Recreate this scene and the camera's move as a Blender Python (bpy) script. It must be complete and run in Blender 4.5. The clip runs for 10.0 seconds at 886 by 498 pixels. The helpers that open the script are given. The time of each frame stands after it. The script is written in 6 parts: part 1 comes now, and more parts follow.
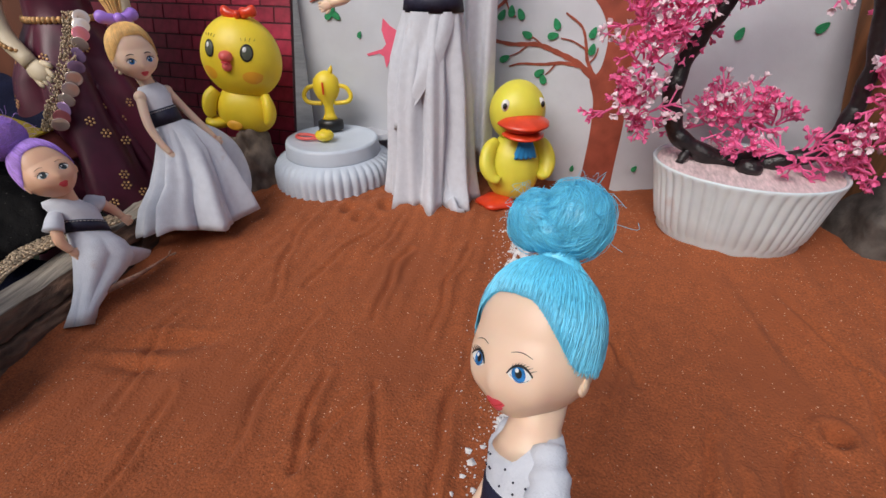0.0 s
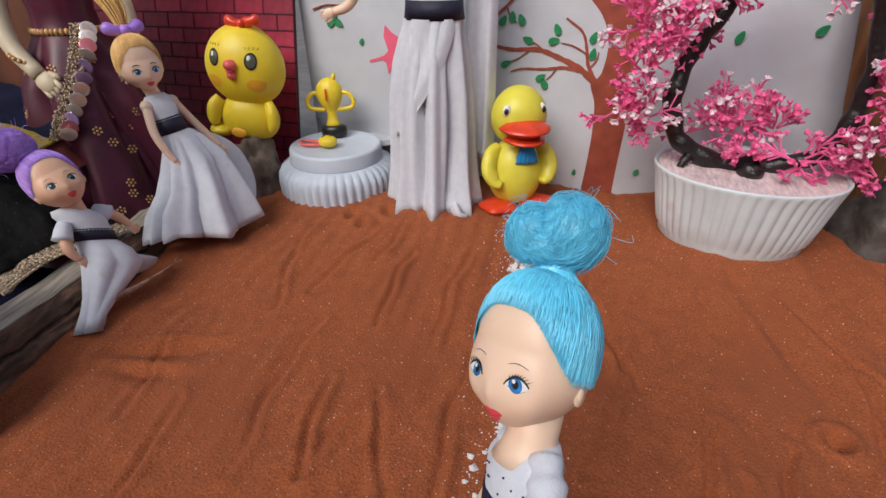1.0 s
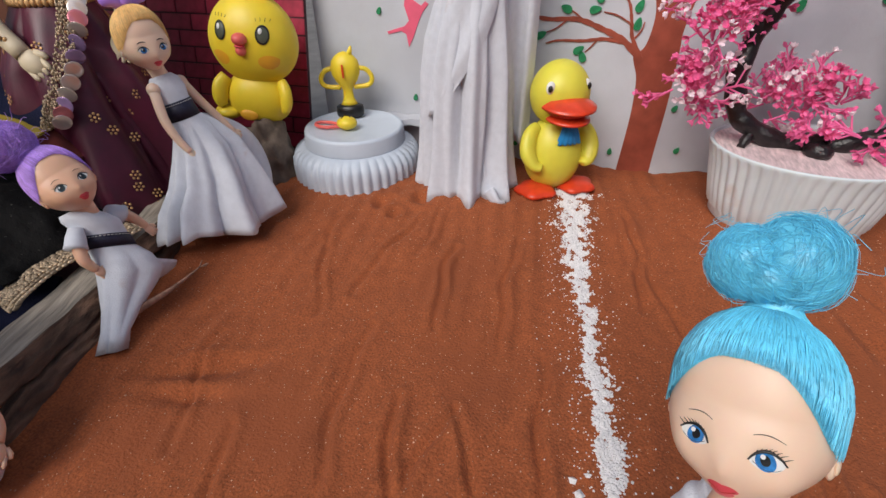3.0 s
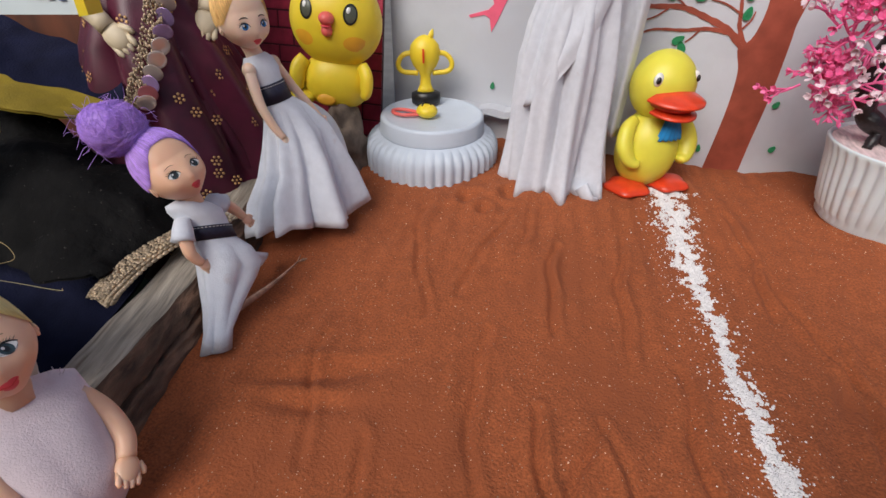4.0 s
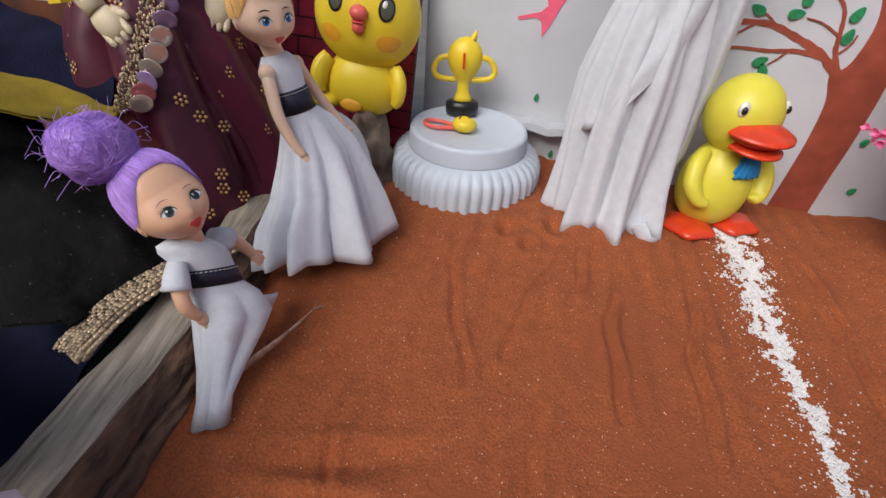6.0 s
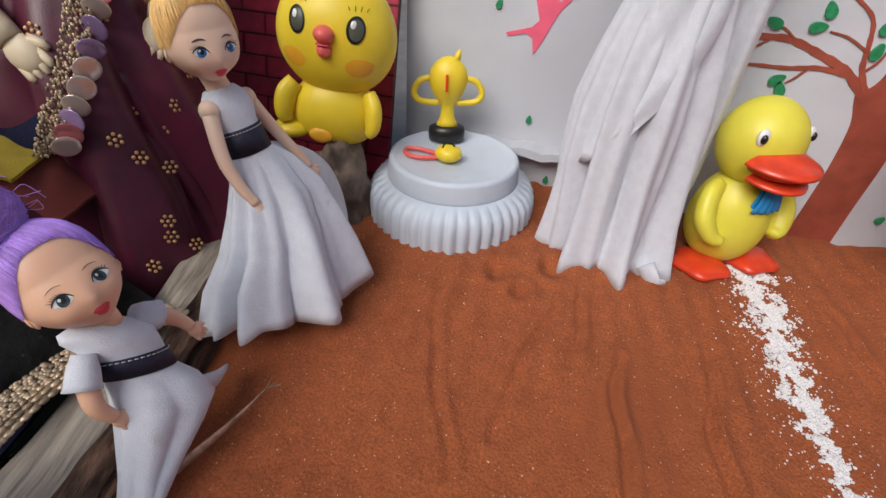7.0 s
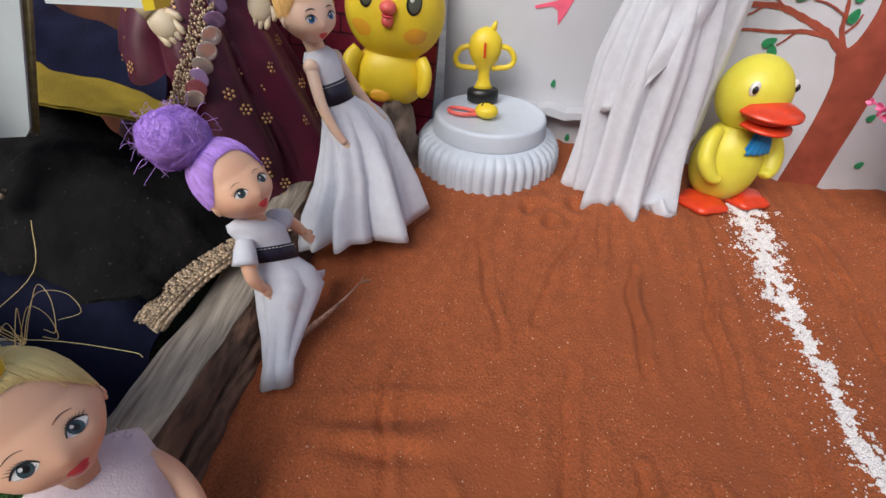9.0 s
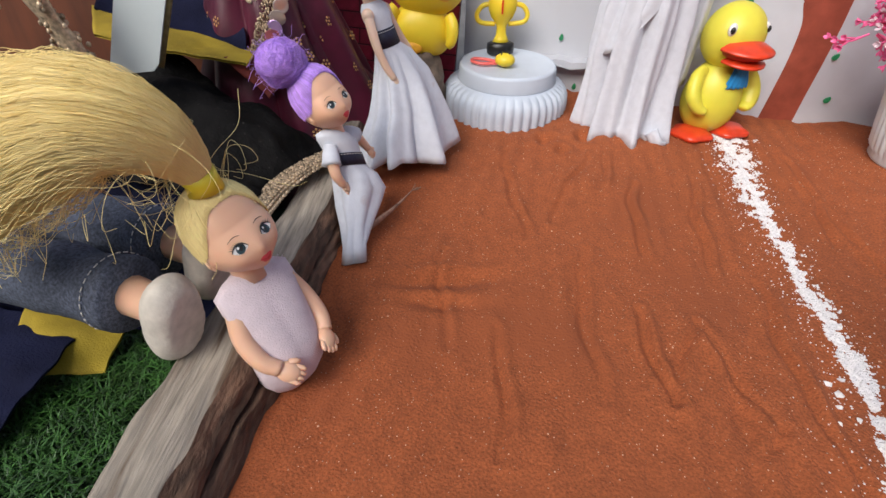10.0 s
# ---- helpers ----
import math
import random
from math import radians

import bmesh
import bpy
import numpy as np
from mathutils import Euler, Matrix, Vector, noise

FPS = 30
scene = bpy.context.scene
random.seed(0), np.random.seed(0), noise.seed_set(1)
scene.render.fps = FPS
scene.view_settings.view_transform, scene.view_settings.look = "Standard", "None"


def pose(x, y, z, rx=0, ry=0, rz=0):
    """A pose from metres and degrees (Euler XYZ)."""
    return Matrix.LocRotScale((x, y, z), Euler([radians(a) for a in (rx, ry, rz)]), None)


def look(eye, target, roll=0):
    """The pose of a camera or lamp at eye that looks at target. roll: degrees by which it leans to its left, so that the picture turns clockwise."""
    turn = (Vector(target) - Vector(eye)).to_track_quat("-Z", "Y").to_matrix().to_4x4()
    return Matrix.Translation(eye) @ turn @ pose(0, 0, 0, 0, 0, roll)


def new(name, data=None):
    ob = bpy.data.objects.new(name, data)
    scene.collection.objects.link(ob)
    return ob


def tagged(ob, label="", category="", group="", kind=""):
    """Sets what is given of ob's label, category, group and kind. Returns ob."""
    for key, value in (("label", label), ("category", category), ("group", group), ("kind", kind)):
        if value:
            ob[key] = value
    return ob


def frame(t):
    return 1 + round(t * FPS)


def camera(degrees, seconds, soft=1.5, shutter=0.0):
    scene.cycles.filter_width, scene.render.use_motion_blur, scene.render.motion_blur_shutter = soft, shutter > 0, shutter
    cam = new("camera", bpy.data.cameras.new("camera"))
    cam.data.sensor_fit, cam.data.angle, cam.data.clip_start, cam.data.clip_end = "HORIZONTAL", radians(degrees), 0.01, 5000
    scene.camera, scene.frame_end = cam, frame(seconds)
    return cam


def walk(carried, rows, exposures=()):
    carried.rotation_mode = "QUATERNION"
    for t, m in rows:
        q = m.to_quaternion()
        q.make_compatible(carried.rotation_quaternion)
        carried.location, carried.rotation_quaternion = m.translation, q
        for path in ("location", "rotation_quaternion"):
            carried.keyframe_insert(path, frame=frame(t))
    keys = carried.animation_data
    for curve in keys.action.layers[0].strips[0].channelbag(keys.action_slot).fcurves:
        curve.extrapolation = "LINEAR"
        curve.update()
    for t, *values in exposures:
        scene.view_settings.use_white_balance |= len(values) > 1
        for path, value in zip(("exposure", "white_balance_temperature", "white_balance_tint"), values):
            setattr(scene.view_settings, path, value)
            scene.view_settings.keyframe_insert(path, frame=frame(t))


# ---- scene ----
cam = camera(85.5, 10.0)
METRES, EYE, TILT, LEAN, TURN = 0.44, 0.189, -31.0, 0.0, 19.0
ROWS = [
    (0.0, 0.0, 0.0, 0.0, 0.0, 0.0, -0.0),
    (0.5, 0.0007, -0.0026, 0.0009, 0.31, 0.1, 0.15),
    (1.0, 0.004, -0.0065, 0.0072, 0.59, 0.12, 0.4),
    (1.5, -0.0012, -0.0068, 0.005, 0.54, 0.24, 0.67),
    (2.0, -0.0025, -0.011, 0.0051, 0.65, 0.11, 0.8),
    (2.5, -0.0311, 0.0332, 0.0321, -1.48, -1.86, 2.43),
    (4.0, -0.2552, 0.103, 0.0563, -2.22, -4.65, 0.41),
    (4.5, -0.3031, 0.1273, 0.0548, -2.27, -5.46, -0.79),
    (5.0, -0.3259, 0.1357, 0.0521, -2.18, -5.9, -1.77),
    (5.5, -0.3308, 0.1627, 0.0583, -2.33, -6.0, -2.48),
    (6.0, -0.308, 0.2172, 0.1157, -2.26, -5.84, -2.97),
    (7.5, -0.2837, 0.3102, 0.1708, -2.68, -5.27, -1.42),
    (8.0, -0.2882, 0.3136, 0.1679, -2.95, -5.43, -1.13),
    (8.5, -0.3248, 0.2616, 0.1412, -1.97, -6.29, -1.36),
    (9.0, -0.3427, 0.1706, 0.1019, -1.62, -6.93, -1.53),
    (9.5, -0.3882, 0.0595, 0.057, -1.39, -7.71, -0.99),
    (10.0, -0.3958, 0.0177, 0.0089, -1.5, -8.5, -0.26),
]
walk(cam, [(t, pose(0, 0, EYE, TILT, LEAN, TURN) @ pose(METRES * x, METRES * y, METRES * z, 90 + pitch, roll, yaw)) for t, x, y, z, yaw, pitch, roll in ROWS],
     [(0, -0.12), (2.7, -0.10), (4.5, 0.02), (8.0, -0.04), (9.0, 0.08), (10.0, 0.28)])

# ---- world and light ----
world = bpy.data.worlds.new("sky")
scene.world = world
world.use_nodes = True
_nt = world.node_tree
_sky = _nt.nodes.new("ShaderNodeTexSky")
_sky.sky_type = "NISHITA"
_sky.sun_disc = False
_sky.sun_elevation = radians(41)
_sky.sun_rotation = radians(196)
_sky.dust_density = 4.0
_sky.air_density = 1.0
_nt.links.new(_sky.outputs["Color"], _nt.nodes["Background"].inputs["Color"])
_nt.nodes["Background"].inputs["Strength"].default_value = 0.125
_sun = bpy.data.lights.new("sun", "SUN")
_sun.energy = 2.5
_sun.angle = radians(40)
_sun.color = (0.985, 0.985, 0.985)
sun = new("sun", _sun)
sun.matrix_world = look((-0.22, -0.77, 0.76), (0, 0, 0))


# ---- materials ----
def material(name, colour, rough=0.6, metal=0.0, var=0.15, scale=60.0, bump=0.0, bump_scale=300.0, per_island=0.0,
             tint=None, sss=0.0, coat=0.0, stain=None, stain_scale=8.0, stain_at=0.6, sheen=0.0, stretch=None, through_light=0.0):
    """A surface: colour varied at two scales, relief, and optional stains or per-piece variation."""
    m = bpy.data.materials.new(name)
    m.use_nodes = True
    nt = m.node_tree
    b = nt.nodes["Principled BSDF"]
    b.inputs["Roughness"].default_value = rough
    b.inputs["Metallic"].default_value = metal
    b.inputs["Coat Weight"].default_value = coat
    b.inputs["Sheen Weight"].default_value = sheen
    if sss:
        b.inputs["Subsurface Weight"].default_value = sss
        b.inputs["Subsurface Radius"].default_value = (0.004, 0.002, 0.001)
        b.inputs["Subsurface Scale"].default_value = 0.5
    tc = nt.nodes.new("ShaderNodeTexCoord")
    src = tc.outputs["Object"]
    if stretch:
        mp = nt.nodes.new("ShaderNodeMapping")
        mp.inputs["Scale"].default_value = stretch
        nt.links.new(src, mp.inputs["Vector"])
        src = mp.outputs["Vector"]

    def noise_node(s, detail=4):
        n = nt.nodes.new("ShaderNodeTexNoise")
        n.inputs["Scale"].default_value = s
        n.inputs["Detail"].default_value = detail
        nt.links.new(src, n.inputs["Vector"])
        return n.outputs["Fac"]

    def mix(fac, a, c, mode="MIX"):
        n = nt.nodes.new("ShaderNodeMix")
        n.data_type, n.blend_type = "RGBA", mode
        for sock, v in ((n.inputs[0], fac), (n.inputs[6], a), (n.inputs[7], c)):
            if hasattr(v, "is_linked"):
                nt.links.new(v, sock)
            elif isinstance(v, float):
                sock.default_value = v
            else:
                sock.default_value = (*v, 1)
        return n.outputs[2]

    def ramp(v, lo, hi):
        n = nt.nodes.new("ShaderNodeMapRange")
        n.inputs[1].default_value, n.inputs[2].default_value = lo, hi
        nt.links.new(v, n.inputs[0])
        return n.outputs[0]

    dark = tuple(c * (1 - var) for c in colour)
    lite = tuple(min(1, c * (1 + var)) for c in colour)
    col = mix(ramp(noise_node(scale), 0.3, 0.7), dark, tint or lite)
    col = mix(ramp(noise_node(scale * 0.13, 2), 0.3, 0.7), col, mix(1.0, col, tuple(1 - var * 0.6 for _ in colour), "MULTIPLY"))
    if stain:
        col = mix(ramp(noise_node(stain_scale, 6), stain_at, stain_at + 0.12), col, stain)
    if per_island:
        g = nt.nodes.new("ShaderNodeNewGeometry")
        k = nt.nodes.new("ShaderNodeMapRange")
        k.inputs[3].default_value, k.inputs[4].default_value = 1 - per_island, 1 + per_island
        nt.links.new(g.outputs["Random Per Island"], k.inputs[0])
        vm = nt.nodes.new("ShaderNodeVectorMath")
        vm.operation = "SCALE"
        nt.links.new(col, vm.inputs[0])
        nt.links.new(k.outputs[0], vm.inputs["Scale"])
        col = vm.outputs[0]
    nt.links.new(col, b.inputs["Base Color"])
    if bump:
        bn = nt.nodes.new("ShaderNodeBump")
        bn.inputs["Strength"].default_value = 1.0
        bn.inputs["Distance"].default_value = bump
        nt.links.new(noise_node(bump_scale, 8), bn.inputs["Height"])
        nt.links.new(bn.outputs["Normal"], b.inputs["Normal"])
    if through_light:
        tr = nt.nodes.new("ShaderNodeBsdfTranslucent")
        ms = nt.nodes.new("ShaderNodeMixShader")
        ms.inputs[0].default_value = through_light
        nt.links.new(col, tr.inputs["Color"])
        nt.links.new(b.outputs[0], ms.inputs[1])
        nt.links.new(tr.outputs[0], ms.inputs[2])
        nt.links.new(ms.outputs[0], nt.nodes["Material Output"].inputs["Surface"])
    return m


M_SAND = material("red_sand", (0.345, 0.089, 0.026), 0.95, var=0.30, scale=900, bump=0.0009, bump_scale=700, stain=(0.285, 0.073, 0.022), stain_scale=14, stain_at=0.52)
M_GRAIN = material("pale_grain", (0.55, 0.33, 0.22), 0.7, per_island=0.5)
M_POWDER = material("white_powder", (0.78, 0.75, 0.74), 0.95, var=0.1, scale=500, bump=0.0006, bump_scale=900)
M_PANEL = material("grey_white_card", (0.58, 0.60, 0.65), 0.55, var=0.05, scale=40, bump=0.0003, bump_scale=160, stain=(0.52, 0.53, 0.57), stain_scale=6, stain_at=0.55)
M_BARK_PAINT = material("brown_red_paint", (0.33, 0.075, 0.045), 0.45, var=0.2, scale=90)
M_LEAF_PAINT = material("green_paint", (0.02, 0.20, 0.08), 0.4, var=0.3, scale=300, per_island=0.35)
M_PINK_PAINT = material("pink_paint", (0.85, 0.13, 0.22), 0.5, var=0.1)
M_BRICK = material("crimson_brick_print", (0.30, 0.018, 0.045), 0.45, var=0.25, scale=120, per_island=0.22)
M_JOINT = material("dark_joint_print", (0.055, 0.006, 0.014), 0.6)
M_WOOD = material("weathered_wood", (0.36, 0.31, 0.25), 0.85, var=0.38, scale=330, bump=0.0030, bump_scale=260, stretch=(1, 0.09, 1), stain=(0.13, 0.085, 0.055), stain_scale=120, stain_at=0.57)
# brown bark; its dark tone also paints in the shade on the log's side
M_BARK_SHADED = material("shaded_brown_log_bark", (0.125, 0.068, 0.042), 0.9, var=0.55, scale=240, bump=0.0040, bump_scale=230, stretch=(1, 0.30, 1), stain=(0.24, 0.13, 0.08), stain_scale=90, stain_at=0.55)
M_MUD = material("muddy_cloth", (0.30, 0.17, 0.12), 0.95, var=0.4, scale=300)
M_PLANK = material("brown_wood_plank", (0.20, 0.085, 0.03), 0.6, var=0.5, scale=120, bump=0.0006, bump_scale=120, stretch=(1, 1, 0.1))
M_ROCK = material("dark_rock", (0.11, 0.095, 0.085), 0.9, var=0.5, scale=80, bump=0.003, bump_scale=90)
M_STONE = material("brown_stone", (0.17, 0.125, 0.095), 0.9, var=0.4, scale=90, bump=0.002, bump_scale=110)
M_PLASTIC = material("white_plastic", (0.68, 0.75, 0.78), 0.4, var=0.05, scale=50, sss=0.05, stain=(0.62, 0.58, 0.56), stain_scale=30, stain_at=0.66)
M_LIDWHITE = material("grey_white_plastic", (0.57, 0.63, 0.71), 0.45, var=0.05, scale=50, stain=(0.45, 0.38, 0.34), stain_scale=40, stain_at=0.68)
M_SALT = material("pink_white_salt", (0.72, 0.56, 0.56), 0.9, var=0.25, scale=420, bump=0.0012, bump_scale=500, stretch=(1, 0.25, 1))
M_TRUNK = material("black_plastic_bark", (0.018, 0.013, 0.014), 0.35, var=0.4, scale=160, bump=0.0012, bump_scale=220)
M_PINK = material("pink_plastic_blossom", (1.0, 0.20, 0.46), 0.45, var=0.05, per_island=0.08, through_light=0.25)
M_PALEPINK = material("pale_pink_plastic_blossom", (0.98, 0.78, 0.84), 0.45, var=0.08, per_island=0.06, through_light=0.2)
M_YELLOW = material("yellow_vinyl", (0.82, 0.62, 0.035), 0.42, var=0.05, scale=60, sss=0.2, stain=(0.80, 0.50, 0.03), stain_scale=25, stain_at=0.66)
M_DUCK = material("lemon_vinyl", (0.74, 0.67, 0.07), 0.42, var=0.05, scale=60, sss=0.2, stain=(0.72, 0.60, 0.05), stain_scale=25, stain_at=0.66)
M_ORANGE = material("orange_blush", (0.84, 0.42, 0.03), 0.45, var=0.1)
M_RED = material("orange_red_vinyl", (0.72, 0.055, 0.016), 0.32, var=0.15, scale=120, coat=0.2)
M_MOUTH = material("dark_red_vinyl", (0.50, 0.030, 0.014), 0.4, var=0.2)
M_BEAK = material("coral_vinyl", (0.82, 0.14, 0.12), 0.35, var=0.1)
M_BLUE = material("bright_blue_vinyl", (0.02, 0.29, 0.68), 0.4, var=0.1)
M_BLACK = material("black_paint", (0.012, 0.012, 0.012), 0.35)
M_GREYEYE = material("grey_green_paint", (0.10, 0.11, 0.08), 0.3, var=0.3)
M_WHITE = material("white_paint", (0.8, 0.79, 0.76), 0.35, var=0.02)
M_SKIN = material("pale_peach_vinyl", (0.86, 0.61, 0.45), 0.42, var=0.03, sss=0.25)
M_TAN = material("peach_vinyl", (0.80, 0.48, 0.32), 0.42, var=0.03, sss=0.25)
M_IVORY = material("ivory_vinyl", (0.66, 0.55, 0.38), 0.5, var=0.1)
M_LIP = material("red_pink_lip_paint", (0.80, 0.09, 0.12), 0.3)
M_BROW = material("dark_brown_paint", (0.06, 0.03, 0.02), 0.5)
M_IRIS_B = material("blue_iris_paint", (0.04, 0.22, 0.55), 0.25, var=0.4, scale=600)
M_IRIS_G = material("green_grey_iris_paint", (0.045, 0.075, 0.085), 0.25, var=0.4, scale=600)
M_CLOTH = material("white_cotton", (0.64, 0.66, 0.72), 0.9, var=0.05, scale=200, bump=0.00025, bump_scale=1500, sheen=0.2, stain=(0.50, 0.42, 0.42), stain_scale=45, stain_at=0.66)
M_CLOTH_PINK = material("pinkish_white_felt", (0.68, 0.58, 0.62), 0.95, var=0.05, scale=220, bump=0.0003, bump_scale=1400, stain=(0.52, 0.36, 0.38), stain_scale=55, stain_at=0.66)
M_NAVY = material("navy_ribbon", (0.012, 0.012, 0.035), 0.6, var=0.3, scale=500, bump=0.0002, bump_scale=1500)
M_STITCH = material("white_thread", (0.6, 0.58, 0.55), 0.8)
M_HAIR_BLUE = material("sky_blue_doll_hair", (0.16, 0.68, 0.93), 0.36, var=0.08, scale=300, per_island=0.2)
M_HAIR_PURPLE = material("violet_doll_hair", (0.58, 0.33, 0.92), 0.42, var=0.10, scale=300, per_island=0.22)
M_HAIR_BLOND = material("golden_doll_hair", (0.90, 0.55, 0.20), 0.4, var=0.10, scale=300, per_island=0.15)
M_HAIR_YELLOW = material("bright_yellow_doll_hair", (1.0, 0.80, 0.36), 0.5, var=0.03, scale=300, per_island=0.06)
M_LILAC = material("lilac_plastic", (0.42, 0.22, 0.75), 0.3)
M_MAROON = material("maroon_satin", (0.085, 0.003, 0.022), 0.42, var=0.3, scale=60, bump=0.0001, bump_scale=1400, sheen=0.08)
M_GOLD = material("gold_print", (0.62, 0.36, 0.15), 0.5, metal=0.3, var=0.4, scale=400)
M_GOLDTHREAD = material("gold_thread_braid", (0.52, 0.40, 0.27), 0.5, metal=0.5, var=0.4, scale=500, per_island=0.4)
M_SEQUIN = material("pearl_sequin", (0.90, 0.74, 0.66), 0.15, metal=0.55, var=0.15, per_island=0.4)
M_SEQ_PINK = material("pink_sequin", (0.75, 0.25, 0.28), 0.15, metal=0.5, per_island=0.3)
M_SEQ_VIOLET = material("violet_sequin", (0.45, 0.30, 0.55), 0.15, metal=0.5, per_island=0.3)
M_DARKCLOTH = material("black_cloth", (0.009, 0.0085, 0.0085), 0.75, var=0.5, scale=40, bump=0.0022, bump_scale=110, stain=(0.11, 0.10, 0.09), stain_scale=420, stain_at=0.67)
M_DARKCLOTH.node_tree.nodes["Principled BSDF"].inputs["Specular IOR Level"].default_value = 0.08
M_NAVYCLOTH = material("navy_cloth", (0.010, 0.012, 0.036), 0.85, var=0.3, scale=60, bump=0.0006, bump_scale=700)
M_NAVYCLOTH.node_tree.nodes["Principled BSDF"].inputs["Specular IOR Level"].default_value = 0.15
M_YELCLOTH = material("mustard_cloth", (0.42, 0.30, 0.025), 0.85, var=0.2, scale=60, bump=0.0004, bump_scale=900)
M_REDCLOTH = material("brick_red_cloth", (0.17, 0.028, 0.02), 0.85, var=0.2, scale=60)
M_RUST = material("rust_brown_board", (0.13, 0.035, 0.012), 0.6, var=0.4, scale=60, bump=0.0005, bump_scale=120, stretch=(1, 1, 0.2))
M_DENIM = material("blue_grey_denim", (0.075, 0.088, 0.125), 0.9, var=0.55, scale=800, bump=0.0004, bump_scale=1300)
M_SHOE = material("chalky_white_shoe", (0.62, 0.57, 0.50), 0.85, var=0.12, scale=200, bump=0.0006, bump_scale=260)
M_BOARD = material("pale_blue_white_card", (0.66, 0.74, 0.76), 0.6, var=0.05, scale=30)
M_CARD = material("raw_card_edge", (0.30, 0.26, 0.12), 0.8, var=0.3, scale=300)
M_GRASS = material("green_plastic_grass", (0.035, 0.105, 0.018), 0.5, var=0.3, per_island=0.6)
M_MAT = material("dark_green_backing", (0.012, 0.03, 0.008), 0.9, var=0.4, scale=100)
M_FLOOR = material("grey_concrete", (0.16, 0.15, 0.14), 0.9, var=0.25, scale=20, bump=0.001, bump_scale=60)
M_TINYBLUE = material("blue_print", (0.06, 0.18, 0.5), 0.5)


# ---- mesh tools ----
def thing(name, label, category, group="", at=(0, 0, 0)):
    ob = new(name)
    ob.location = at
    ob.empty_display_size = 0.01
    return tagged(ob, label, category, group)


def link(name, bm, mats, smooth=True):
    me = bpy.data.meshes.new(name)
    bmesh.ops.recalc_face_normals(bm, faces=bm.faces)
    bm.to_mesh(me)
    bm.free()
    for m in mats if isinstance(mats, (list, tuple)) else [mats]:
        me.materials.append(m)
    if smooth:
        for p in me.polygons:
            p.use_smooth = True
    return new(name, me)


def part(name, bm, mats, parent, label="", smooth=True):
    ob = link(name, bm, mats, smooth)
    ob.parent = parent
    ob.matrix_parent_inverse = Matrix.Translation(-parent.matrix_basis.translation) if parent.parent is None else Matrix()
    if label:
        ob["label"] = label
    return ob


def V(*a):
    return Vector(a)


def loft(bm, rings, mi=0, cap0=True, cap1=True, closed=True):
    """Skin between rings of equal length."""
    vs = [[bm.verts.new(p) for p in r] for r in rings]
    n = len(vs[0])
    for a, b in zip(vs, vs[1:]):
        for i in range(n if closed else n - 1):
            j = (i + 1) % n
            bm.faces.new((a[i], a[j], b[j], b[i])).material_index = mi
    if cap0:
        bm.faces.new(vs[0][::-1]).material_index = mi
    if cap1:
        bm.faces.new(vs[-1]).material_index = mi
    return vs


def smooth_path(pts, n):
    """Catmull-Rom through pts, n steps a span."""
    p = [Vector(q) for q in pts]
    p = [2 * p[0] - p[1]] + p + [2 * p[-1] - p[-2]]
    out = []
    for i in range(1, len(p) - 2):
        for k in range(n):
            t = k / n
            a, b, c, d = p[i - 1], p[i], p[i + 1], p[i + 2]
            out.append(0.5 * (2 * b + (c - a) * t + (2 * a - 5 * b + 4 * c - d) * t * t + (3 * b - a - 3 * c + d) * t ** 3))
    out.append(p[-2])
    return out


def tube(bm, pts, r, seg=8, mi=0, flat=1.0, side=None, ends=True):
    """A round or flattened tube along pts; r is a number, a list or a function of 0..1."""
    pts = [Vector(p) for p in pts]
    n = len(pts)
    ref = Vector(side) if side else None
    rings = []
    u = None
    for i, p in enumerate(pts):
        d = (pts[min(i + 1, n - 1)] - pts[max(i - 1, 0)]).normalized()
        if u is None:
            u = ref or (Vector((0, 0, 1)) if abs(d.z) < 0.9 else Vector((1, 0, 0)))
        u = (u - d * u.dot(d))
        u = u.normalized() if u.length > 1e-6 else d.orthogonal().normalized()
        w = d.cross(u)
        q = r(i / max(1, n - 1)) if callable(r) else (r[i] if isinstance(r, (list, tuple)) else r)
        rings.append([p + u * (q * math.cos(2 * math.pi * k / seg)) + w * (q * flat * math.sin(2 * math.pi * k / seg)) for k in range(seg)])
    loft(bm, rings, mi, ends, ends)


def ball(bm, c, r, mi=0, seg=20, rings=12, turn=None, warp=None):
    """An ellipsoid, turned and warped."""
    c = Vector(c)
    turn = turn or Matrix.Identity(3)
    r = r if isinstance(r, (tuple, list)) else (r, r, r)
    rows = []
    for i in range(1, rings):
        th = math.pi * i / rings
        row = []
        for k in range(seg):
            a = 2 * math.pi * k / seg
            d = Vector((math.sin(th) * math.cos(a), math.sin(th) * math.sin(a), math.cos(th)))
            q = Vector((d.x * r[0], d.y * r[1], d.z * r[2]))
            if warp:
                q = warp(d, q)
            row.append(c + turn @ q)
        rows.append(row)
    vs = loft(bm, rows, mi, False, False)
    for row, dz in ((vs[0], 1), (vs[-1], -1)):
        d = Vector((0, 0, dz))
        q = Vector((0, 0, dz * r[2]))
        if warp:
            q = warp(d, q)
        top = bm.verts.new(c + turn @ q)
        for i in range(seg):
            f = (row[i], row[(i + 1) % seg], top) if dz < 0 else (row[(i + 1) % seg], row[i], top)
            bm.faces.new(f).material_index = mi


